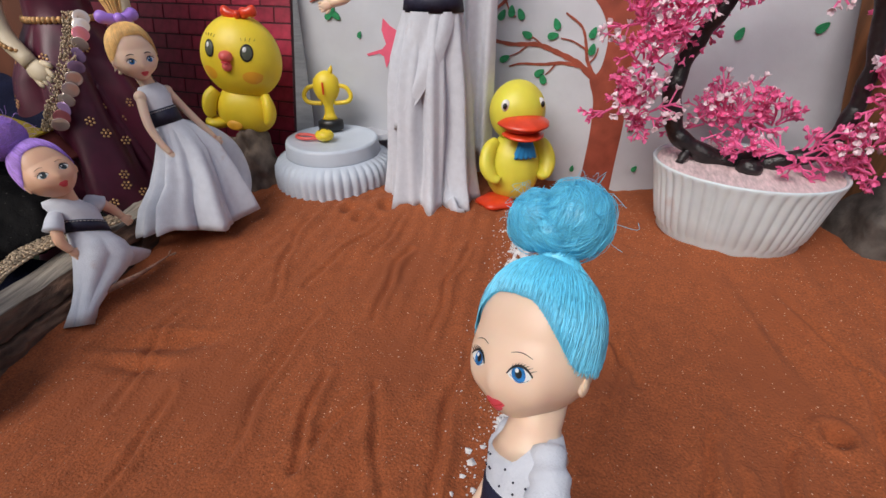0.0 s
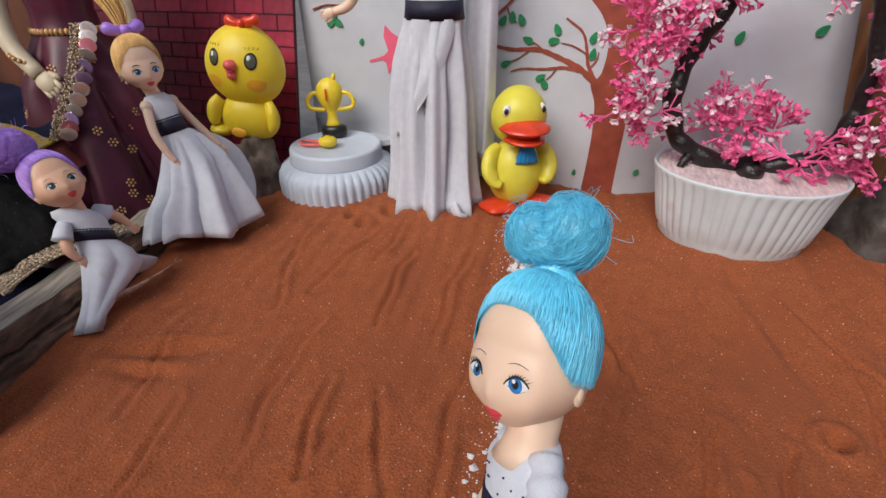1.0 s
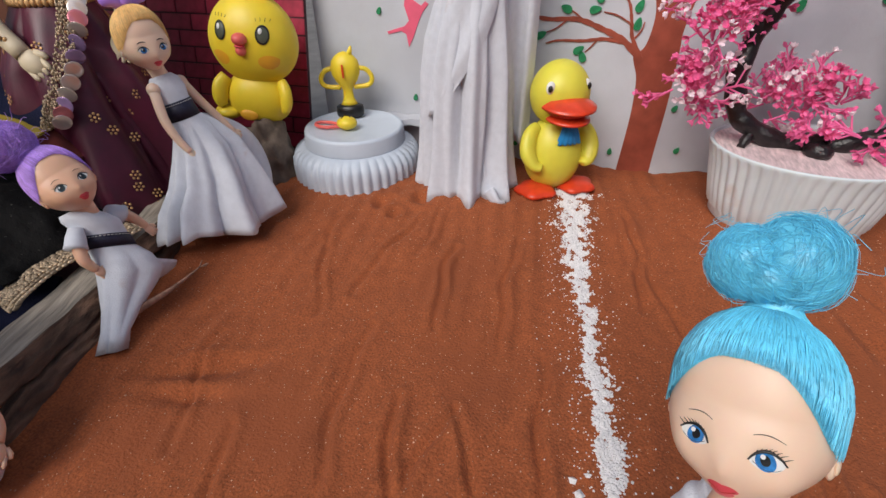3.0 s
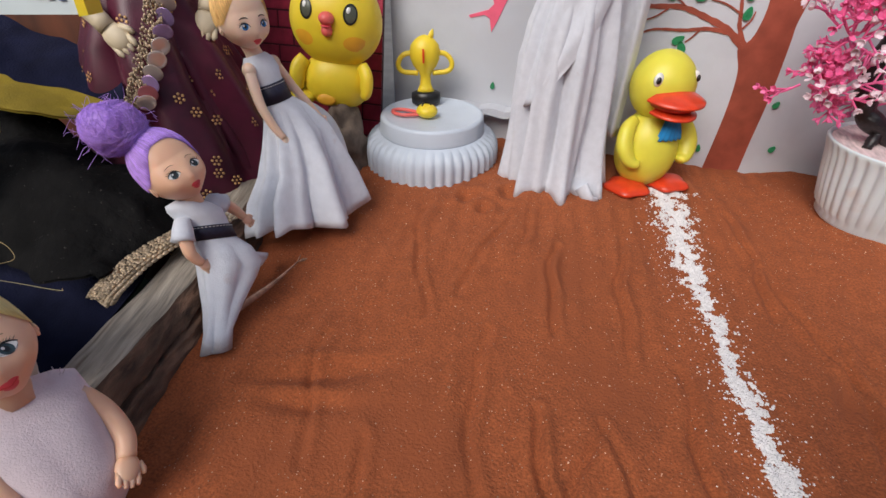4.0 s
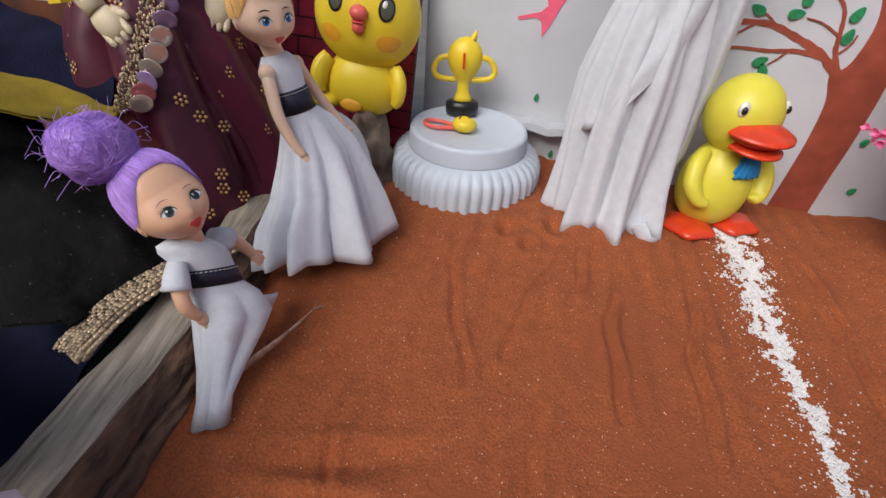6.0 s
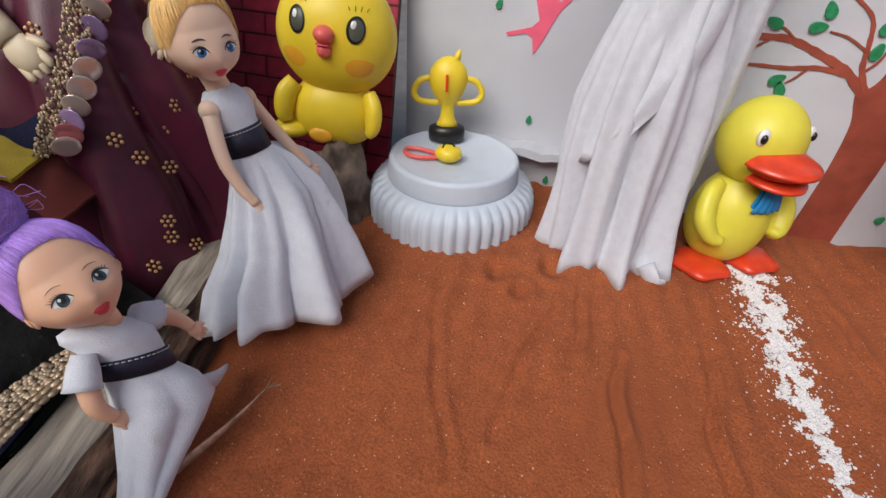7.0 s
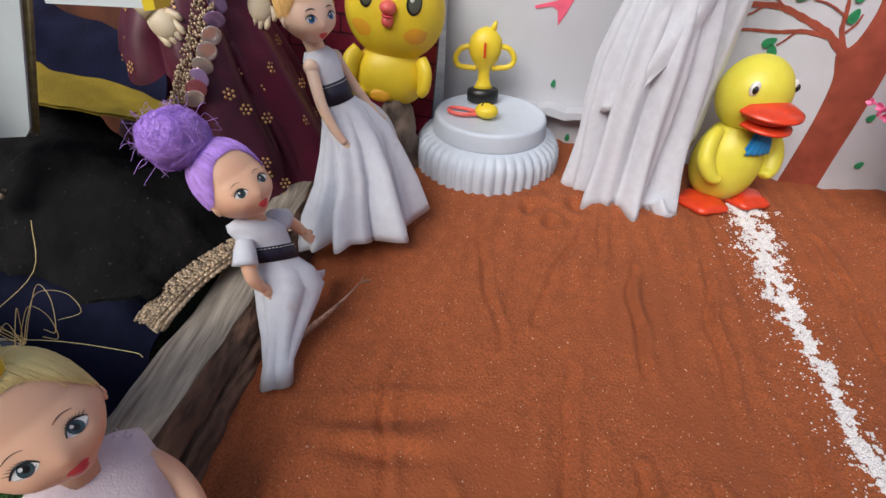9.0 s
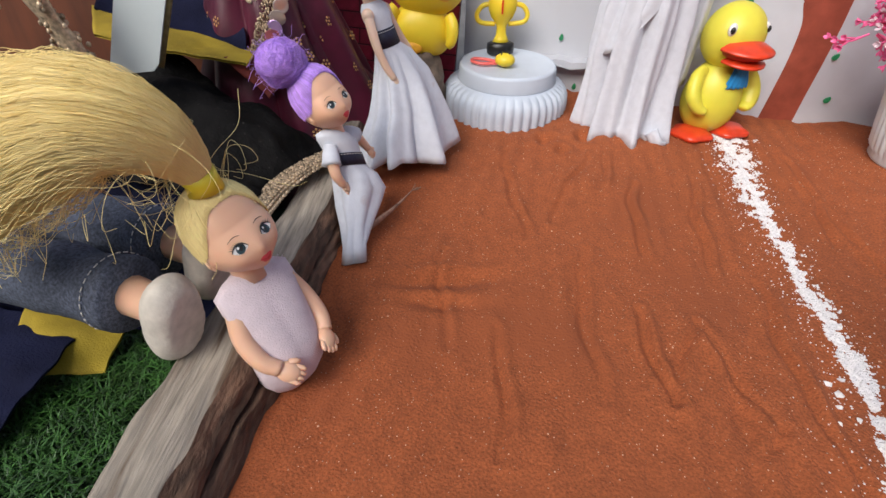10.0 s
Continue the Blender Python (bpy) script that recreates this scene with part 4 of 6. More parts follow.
def put_head(bm, H, R, brow_w=0.006, eye=1.0, spread=0.385):
    """Head, ears, painted eyes, brows and lips."""
    n, m = 72, 56
    rows = []
    for i in range(1, m):
        th = math.pi * i / m
        rows.append([H(*(R * head_shape(V(math.sin(th) * math.cos(2 * math.pi * j / n), math.sin(th) * math.sin(2 * math.pi * j / n), math.cos(th))))) for j in range(n)])
    loft(bm, rows, SKIN)

    def on(u, v, off):
        w = math.sqrt(max(0.01, 1 - u * u - v * v))
        q = head_shape(V(u, -w, v).normalized())
        return H(*(q * R * (1 + off)))

    def patch(u, v, a, b, mi, off, turn=0.0, pinch=0.0, low=1.0):
        rings = []
        for k in (1.0, 0.7, 0.4, 0.12):
            ring = []
            for j in range(24):
                t = 2 * math.pi * j / 24
                x, y = a * k * math.cos(t), b * k * math.sin(t) * (1 - pinch * abs(math.cos(t)) ** 3) * (low if math.sin(t) < 0 else 1)
                ring.append(on(u + x * math.cos(turn) - y * math.sin(turn), v + x * math.sin(turn) + y * math.cos(turn), off))
            rings.append(ring)
        loft(bm, rings, mi, False, True)

    for s in (-1, 1):
        # ear with a folded rim
        ball(bm, H(*(V(s * 0.95, 0.02, -0.54) * R)), (0.07 * R, 0.13 * R, 0.20 * R), SKIN, 16, 12, H.t)
        ball(bm, H(*(V(s * 1.01, -0.03, -0.52) * R)), (0.035 * R, 0.07 * R, 0.12 * R), SKIN, 12, 8, H.t)
        u, v = s * spread, -0.368
        patch(u, v, 0.165 * eye, 0.090 * eye, WHITE, 0.005, s * 0.12, 0.35, 0.9)
        patch(u - s * 0.01, v + 0.002, 0.100 * eye, 0.086 * eye, IRIS, 0.008)
        patch(u - s * 0.01, v + 0.004, 0.050 * eye, 0.048 * eye, BLACK, 0.011)
        patch(u - 0.035, v + 0.034, 0.026 * eye, 0.024 * eye, WHITE, 0.014)
        # dark upper lid with lashes
        lid = [(u + (k / 10 - 0.5) * 0.35 * eye, v + 0.090 * eye * math.sin(math.pi * k / 10) ** 0.7 + s * 0.12 * (k / 10 - 0.5) * 0.3) for k in range(11)]
        tube(bm, [on(a, b, 0.010) for a, b in lid], [R * (0.006 + 0.017 * math.sin(math.pi * (0.08 + 0.84 * k / 10))) for k in range(11)], 5, BLACK)
        tube(bm, [on(u + (k / 6 - 0.5) * 0.26 * eye, v - 0.074 * eye * math.sin(math.pi * (0.1 + 0.8 * k / 6)), 0.007) for k in range(7)], 0.004 * R, 4, BROW)
        for k in range(8):
            a, b = lid[k + 1] if s < 0 else lid[k + 2]
            lean = (k / 7 - 0.5) * 0.07 + s * 0.045
            tube(bm, [on(a, b, 0.012), on(a + lean * 0.5, b + 0.030, 0.022), on(a + lean, b + 0.048, 0.024)], [0.008 * R, 0.006 * R, 0.002 * R], 4, BLACK)
        tube(bm, [on(u + s * (k / 7 - 0.5) * 0.32, v + 0.185 + 0.055 * math.sin(math.pi * (0.15 + 0.75 * k / 7)), 0.004) for k in range(8)], [R * brow_w * (0.5 + 1.4 * math.sin(math.pi * (k + 0.6) / 8.2)) for k in range(8)], 5, BROW)
        patch(s * 0.060, -0.710, 0.100, 0.036, LIP, 0.010, s * -0.14, 0.35)
    patch(0.0, -0.754, 0.120, 0.046, LIP, 0.014, 0, 0.35)
    tube(bm, [on((k / 8 - 0.5) * 0.26, -0.728 + 0.012 * abs(k / 8 - 0.5) * 4 - 0.006, 0.020) for k in range(9)], 0.006 * R, 4, MOUTH)


def strand(bm, pts, r, mi=HAIR, seg=3):
    tube(bm, pts, r, seg, mi, 1.0, None, False)


def hairline(a):
    """Polar angle of the hair's edge, by the angle from the front: high over the brow, low before the ears."""
    k = max(0.0, min(1.0, (math.degrees(a) - 18) / 62))
    return radians(57 + 41 * k * k * (3 - 2 * k) + 14 * a / math.pi)


def put_hair(bm, H, R, knot, rnd, n=260, width=0.028, lift=0.075):
    """Combed hair drawn up from the hairline to a knot (a direction in the head's own axes)."""
    knot = V(*knot).normalized()

    def at(d, rad):
        q = head_shape(d)
        return H(*(q * R * rad))

    # closed cap under the strands
    rows = []
    m, seg = 9, 48
    for i in range(m + 1):
        row = []
        for j in range(seg):
            a = 2 * math.pi * j / seg
            e = hairline(a if a <= math.pi else 2 * math.pi - a)
            d = V(math.sin(e) * math.sin(a), -math.sin(e) * math.cos(a), math.cos(e))
            row.append(at(knot.slerp(d, 0.04 + 0.96 * i / m), 1.012 + (lift * 0.78) * math.sin(math.pi * min(1, 0.15 + i / m * 0.85)) ** 0.7))
        rows.append(row)
    loft(bm, rows, HAIR, True, False)
    for i in range(n):
        a = 2 * math.pi * (i + rnd.random()) / n
        e = hairline(a if a <= math.pi else 2 * math.pi - a) * rnd.uniform(0.98, 1.03)
        d = V(math.sin(e) * math.sin(a), -math.sin(e) * math.cos(a), math.cos(e))
        s0 = rnd.choice((0.0, 0.0, rnd.uniform(0, 0.5)))
        pts = []
        for k in range(9):
            t = s0 + (1 - s0) * k / 8
            q = d.slerp(knot, t * 0.97)
            q = (q + V(rnd.gauss(0, 0.006), rnd.gauss(0, 0.006), rnd.gauss(0, 0.006))).normalized()
            pts.append(at(q, 1.015 + lift * math.sin(math.pi * min(1.0, 0.08 + t * 0.85)) ** 0.6 * rnd.uniform(0.82, 1.0)))
        w = R * width * rnd.uniform(0.7, 1.3)
        strand(bm, pts, [w * 0.35] + [w] * 7 + [w * 0.7])


def put_bun(bm, c, lobes, rnd, n=700, turn=None, width=0.022, fly=60, mess=0.10, order=0.35):
    """A loose bun of locks wound round the axis of each lobe; a lobe is (offset, radii, axis)."""
    c = Vector(c)
    turn = turn or Matrix.Identity(3)
    for off, r, axis in lobes:
        o = Vector(off)
        axis = Vector(axis).normalized()

        def shape(d):
            k = 1 + 0.07 * noise.noise(d * 1.9 + c * 40 + o * 90) + 0.03 * noise.noise(d * 5 + o * 50)
            return V(d.x * r[0], d.y * r[1], d.z * r[2]) * k

        ball(bm, c + turn @ o, 1.0, HAIR, 30, 20, turn, lambda d, q: shape(d) * 0.975)
        rm = sum(r) / 3
        for i in range(n):
            ax = (axis + V(rnd.gauss(0, order), rnd.gauss(0, order), rnd.gauss(0, order))).normalized()
            u = ax.orthogonal().normalized()
            w = ax.cross(u)
            tilt = rnd.uniform(-1.6, 1.6)
            a0, span = rnd.uniform(0, 6.28), rnd.uniform(1.0, 2.6)
            rad = rnd.uniform(0.968, 1.0 + mess * rnd.random() ** 4)
            pts = []
            for k in range(10):
                a = a0 + span * k / 9
                d = (u * math.cos(a) + w * math.sin(a) + ax * tilt * (1 + 0.15 * math.sin(a * 2))).normalized()
                pts.append(c + turn @ (o + shape(d) * (rad + 0.015 * math.sin(a * 3 + i))))
            g = rm * width * rnd.uniform(0.4, 1.1)
            strand(bm, pts, [g * 0.4] + [g] * 8 + [g * 0.4])
        for i in range(fly):
            d = V(rnd.gauss(0, 1), rnd.gauss(0, 1), rnd.gauss(0.4, 0.8)).normalized()
            p = c + turn @ (o + shape(d))
            e = (turn @ (d * 0.8 + V(rnd.gauss(0, 0.9), rnd.gauss(0, 0.9), rnd.gauss(0, 0.9)))).normalized()
            q = p + e * rm * rnd.uniform(0.2, 0.6)
            g = V(rnd.gauss(0, 1), rnd.gauss(0, 1), rnd.gauss(0, 1)) * rm * 0.16
            strand(bm, smooth_path([p, (p + q) / 2 + g, q - e.cross(g) * 0.8 + V(0, 0, -1) * rm * rnd.uniform(0, 0.25)], 4), rm * 0.007)


def put_robe(bm, B, rows, mi=CLOTH, seg=88, hem=None):
    """Cloth lofted through rows of (z, cx, cy, rx, ry, fold, n, phase) with rounded folds, doubled inwards at the hem."""
    rings = []
    for z, cx, cy, rx, ry, amp, n, ph in rows:
        ring = []
        for i in range(seg):
            a = 2 * math.pi * i / seg
            s = math.sin(z * 37 + n)
            k = 1 + amp * (1.7 * abs(math.sin((n * a + ph + 0.5 * s) / 2)) ** 0.75 - 1.0 + 0.3 * math.cos((n * 2 - 1) * a + ph * 1.7)) + 0.014 * noise.noise(V(math.cos(a) * 3, math.sin(a) * 3, z * 90))
            x = cx + rx * k * math.cos(a)
            ring.append(B(x, cy + ry * k * math.sin(a), z + (hem(x, z) if hem else 0.0)))
        rings.append(ring)
    z, cx, cy, rx, ry, amp, n, ph = rows[-1]
    inner = [p.lerp(B(cx, cy, z + 0.0006), 0.05) + (B.t @ V(0, 0, 0.0005)) for p in rings[-1]]
    rings.append(inner)
    loft(bm, rings, mi, True, True)


def put_band(bm, B, rows, out=1.05, mi=NAVY):
    put_robe(bm, B, [(z, cx, cy, rx * out, ry * out, a, n, p) for z, cx, cy, rx, ry, a, n, p in rows], mi)


def put_stitch(bm, B, z, cx, cy, rx, ry, n=40, mi=STITCH):
    for i in range(n):
        a0, a1 = 2 * math.pi * i / n, 2 * math.pi * (i + 0.62) / n
        tube(bm, [B(cx + rx * math.cos(a), cy + ry * math.sin(a), z) for a in (a0, (a0 + a1) / 2, a1)], 0.00022, 4, mi)


def put_arm(bm, B, pts, r0, r1, fingers=True, mi=SKIN):
    """A bent arm with a small hand."""
    path = smooth_path([B(*p) for p in pts], 6)
    tube(bm, path, lambda k: r0 + (r1 - r0) * k, 14, mi)
    end = path[-1]
    d = (path[-1] - path[-3]).normalized()
    side = d.cross(B.t @ V(0, -1, 0))
    side = side.normalized() if side.length > 1e-4 else d.orthogonal().normalized()
    nrm = side.cross(d)
    palm = Matrix((side, nrm, d)).transposed()
    ball(bm, end + d * r1 * 1.1, (r1 * 1.3, r1 * 0.75, r1 * 1.6), mi, 14, 10, palm)
    for k in range(4):
        o = side * (k - 1.5) * r1 * 0.6
        p = end + d * r1 * 2.1 + o
        tube(bm, [p - d * r1 * 0.6, p + d * r1 * 0.5 + o * 0.1, p + d * r1 * (1.25 - 0.2 * abs(k - 1.4)) + nrm * r1 * 0.1], [r1 * 0.36, r1 * 0.34, r1 * 0.2], 8, mi)
    p = end + d * r1 * 0.7 - side * r1 * 1.1
    tube(bm, [p, p + d * r1 * 0.8 - side * r1 * 0.5, p + d * r1 * 1.3 - side * r1 * 0.55], [r1 * 0.42, r1 * 0.36, r1 * 0.22], 8, mi)


def doll_mats(skin, cloth, hair, iris, extra=None):
    return [skin, cloth, M_NAVY, hair, M_WHITE, iris, M_BLACK, M_LIP, M_BROW, M_STITCH, extra or M_LILAC, M_MOUTH]


# blue-haired doll in the foreground
def build_blue_doll():
    rnd = random.Random(1)
    bm = bmesh.new()
    up, front = V(0.0, 0.50, 0.87), V(-0.46, -0.89, 0)
    Hc = V(-0.0078, 0.0984, 0.1062)
    R = 0.0158
    H = Frame(Hc, up, front)
    put_head(bm, H, R, 0.004)
    put_hair(bm, H, R, (0.0, 0.22, 0.97), rnd, 1500, 0.0085, 0.10)
    turn = axes(up, (0.07, -0.85, 0.49))
    c = H(-0.0002, 0.0045, 0.0300)
    put_bun(bm, c, [((-0.0078, 0.0, -0.0010), (0.0074, 0.0080, 0.0084), (0.35, -1.0, 0.5)), ((0.0022, -0.0012, 0.0004), (0.0098, 0.0096, 0.0102), (-0.9, -0.8, 0.5)), ((-0.0030, -0.0010, -0.0035), (0.0085, 0.0085, 0.0062), (0.9, -0.3, 1.0))], rnd, 760, turn, 0.0105, 40, 0.16, 0.38)
    tube(bm, [H(0, 0.0030, 0.0165), H(0, 0.0038, 0.0205), H(0, 0.0042, 0.0255)], [0.0074, 0.0048, 0.0072], 18, HAIR)
    for i in range(220):
        a = rnd.uniform(0, 6.28)
        strand(bm, smooth_path([H(0.0100 * math.cos(a), 0.003 + 0.0100 * math.sin(a), 0.0150), H(0.0050 * math.cos(a + 0.2), 0.0038 + 0.0050 * math.sin(a + 0.2), 0.0203), H(0.0078 * math.cos(a + 0.5), 0.0042 + 0.0078 * math.sin(a + 0.5), 0.0252)], 4), 0.00022)
    L = 0.1185
    B = Frame(Hc - H.t @ V(0, 0, L) + V(0.0025, 0, 0), up, (-0.84, -0.54, 0), slim=0.84)
    tube(bm, [B(0, 0.001, L - 0.012), B(0, 0.001, L - 0.0235), B(0, 0.001, L - 0.0275), B(0, 0.001, L - 0.031)], [0.0075, 0.0068, 0.0080, 0.0100], 24, SKIN)
    rows = [(L - 0.0245, 0, 0.0045, 0.0095, 0.0045, 0.0, 5, 0), (L - 0.0275, 0, 0.0025, 0.0125, 0.0080, 0.02, 5, 0), (L - 0.031, 0, 0.001, 0.0146, 0.0102, 0.03, 5, 1), (L - 0.034, 0, 0, 0.0140, 0.0112, 0.04, 5, 1), (L - 0.042, 0, 0, 0.0126, 0.0108, 0.03, 5, 1),
            (L - 0.050, 0, 0, 0.0120, 0.0105, 0.02, 5, 1), (L - 0.060, 0, 0, 0.016, 0.015, 0.06, 7, 1), (0.03, 0, 0, 0.022, 0.020, 0.10, 7, 1), (0.006, 0, 0, 0.027, 0.025, 0.14, 7, 1)]
    put_robe(bm, B, rows)
    put_band(bm, B, [(L - 0.040, 0, 0, 0.0129, 0.0109, 0.02, 5, 1), (L - 0.046, 0, 0, 0.0122, 0.0107, 0.02, 5, 1), (L - 0.0515, 0, 0, 0.0125, 0.0112, 0.02, 5, 1)], 1.06)
    for s in (-1, 1):
        # frilled shoulder of the bodice and the arm below it
        put_arm(bm, B, [(s * 0.0125, 0.001, L - 0.0315), (s * 0.0175, 0.002, L - 0.038), (s * 0.0185, -0.002, L - 0.050), (s * 0.0165, -0.008, L - 0.058)], 0.0042, 0.0026)
        tube(bm, smooth_path([B(s * 0.0085, 0.002, L - 0.0265), B(s * 0.0125, 0.0015, L - 0.0305), B(s * 0.0155, 0.001, L - 0.034), B(s * 0.0165, 0.0005, L - 0.039)], 5), lambda k: 0.0040 + 0.0016 * k + 0.0004 * math.sin(k * 17), 18, CLOTH)
        tube(bm, [B(s * 0.0045, 0.002, 0.03), B(s * 0.0045, 0.001, 0.012), B(s * 0.0045, 0.0, 0.002)], 0.0042, 14, SKIN)
        ball(bm, B(s * 0.0045, -0.003, 0.0005), (0.0042, 0.008, 0.003), SKIN, 14, 10, B.t)
    # dark dots of the lace
    for k in range(34):
        a, z = rnd.uniform(0, 6.28), L - rnd.uniform(0.032, 0.041)
        ball(bm, B(0.0147 * math.cos(a), 0.0112 * math.sin(a), z), 0.00033, NAVY, 6, 4)
    return tagged(link("doll", bm, doll_mats(M_SKIN, M_CLOTH, M_HAIR_BLUE, M_IRIS_B)), "sky-blue-haired toy doll in a white dress standing on the sand", "doll", "dolls in white dresses")


build_blue_doll()


# violet-haired doll leaning on the log
def build_violet_doll():
    rnd = random.Random(2)
    bm = bmesh.new()
    foot = V(-0.2800, 0.1410, 0.0)
    Hc = V(-0.3091, 0.1747, 0.0849)
    R = 0.0140
    H = Frame(Hc, (-0.563, -0.023, 0.826), (0.80, -0.26, 0.54))
    put_head(bm, H, R, 0.004, 1.05)
    put_hair(bm, H, R, (-0.30, 0.10, 0.94), rnd, 560, 0.015, 0.08)
    put_bun(bm, H(-0.0058, 0.001, 0.0232), [((0, 0, 0), (0.0132, 0.0126, 0.0122), (-0.3, 0.2, 1.0)), ((-0.004, -0.003, 0.002), (0.0104, 0.0104, 0.0104), (0.6, -0.8, 0.4))], rnd, 900, H.t, 0.0070, 70, 0.05, 0.6)
    collar = V(-0.3035, 0.1755, 0.0635)
    up = (collar - foot).normalized()
    S = (collar - foot).length
    B = Frame(foot, up, (0.93, -0.10, 0.34), (-0.003, 0.016, 0.001), S, 1.0)
    tube(bm, [H(0, 0.002, -0.011), B(0, 0.0, S + 0.003), B(0, 0, S - 0.003)], [0.0062, 0.0058, 0.0064], 20, SKIN)
    rows = [(S + 0.0020, 0, 0.001, 0.0066, 0.0052, 0, 5, 0), (S - 0.0008, 0, 0.001, 0.0120, 0.0070, 0.0, 5, 0), (S - 0.0055, 0, 0, 0.0138, 0.0085, 0.02, 5, 0), (S - 0.013, 0, 0, 0.0122, 0.0092, 0.02, 5, 1), (S - 0.0185, 0, 0, 0.0114, 0.0090, 0.02, 5, 1), (S - 0.027, 0, 0, 0.0118, 0.0094, 0.02, 5, 1),
            (S - 0.034, 0.003, -0.001, 0.0150, 0.0122, 0.05, 4, 1), (S - 0.043, 0.006, -0.001, 0.0172, 0.0136, 0.08, 4, 1), (S - 0.050, 0.005, 0, 0.0150, 0.0120, 0.12, 4, 1.2), (0.016, 0.002, 0.0, 0.0098, 0.0085, 0.16, 4, 1.2), (0.007, 0, 0, 0.0072, 0.0064, 0.20, 3, 1.4), (0.0, 0, 0, 0.0078, 0.0066, 0.24, 3, 1.4)]
    put_robe(bm, B, rows)
    put_band(bm, B, [(S - 0.0180, 0, 0, 0.0116, 0.0092, 0.01, 5, 1), (S - 0.0225, 0, 0, 0.0116, 0.0093, 0.01, 5, 1), (S - 0.0272, 0, 0, 0.0119, 0.0096, 0.01, 5, 1)], 1.05)
    put_stitch(bm, B, S - 0.0192, 0, 0, 0.0124, 0.0099)
    # corner of the skirt spread behind over the sand
    tube(bm, smooth_path([B(0.010, 0.001, S - 0.044), V(-0.2905, 0.196, 0.0150), V(-0.2935, 0.207, 0.0100)], 7), lambda k: 0.0110 - 0.0075 * k, 16, CLOTH, 0.35, (0.4, 0, 1))
    for s, w in ((-1, (V(-0.3010, 0.1628, 0.0590), V(-0.2955, 0.1570, 0.0480), V(-0.2935, 0.1580, 0.0430), V(-0.2922, 0.1600, 0.0395))), (1, (V(-0.3010, 0.1890, 0.0590), V(-0.2985, 0.1945, 0.0520), V(-0.2965, 0.1968, 0.0470), V(-0.2945, 0.1978, 0.0430)))):
        # short flared sleeve
        a, b = w[0].lerp(B(0, 0, S - 0.006), 0.25) + V(0, 0, 0.0015), w[0].lerp(w[1], 0.6)
        tube(bm, [a, a.lerp(b, 0.45), a.lerp(b, 0.8), b], [0.0034, 0.0047, 0.0051, 0.0056], 20, CLOTH)
        put_arm(bm, B, [B.local(p) for p in w], 0.0036, 0.0022)
    # trailing corner of the skirt with a frayed end
    pts = smooth_path([V(-0.2790, 0.1620, 0.012), V(-0.2735, 0.178, 0.013), V(-0.2690, 0.190, 0.0155), V(-0.2659, 0.2005, 0.0177)], 6)
    tube(bm, pts, lambda k: 0.0022 * (1 - k) ** 1.3 + 0.0005, 12, EXTRA, 0.5, (0, 0, 1))
    for k in range(9):
        strand(bm, [pts[-1], pts[-1] + V(rnd.uniform(0.001, 0.007), rnd.uniform(-0.001, 0.006), rnd.uniform(0, 0.004))], 0.0003, EXTRA)
    return tagged(link("doll", bm, doll_mats(M_TAN, M_CLOTH, M_HAIR_PURPLE, M_IRIS_G, M_MUD)), "violet-haired toy doll in a white dress leaning on the log", "doll", "dolls in white dresses")


build_violet_doll()


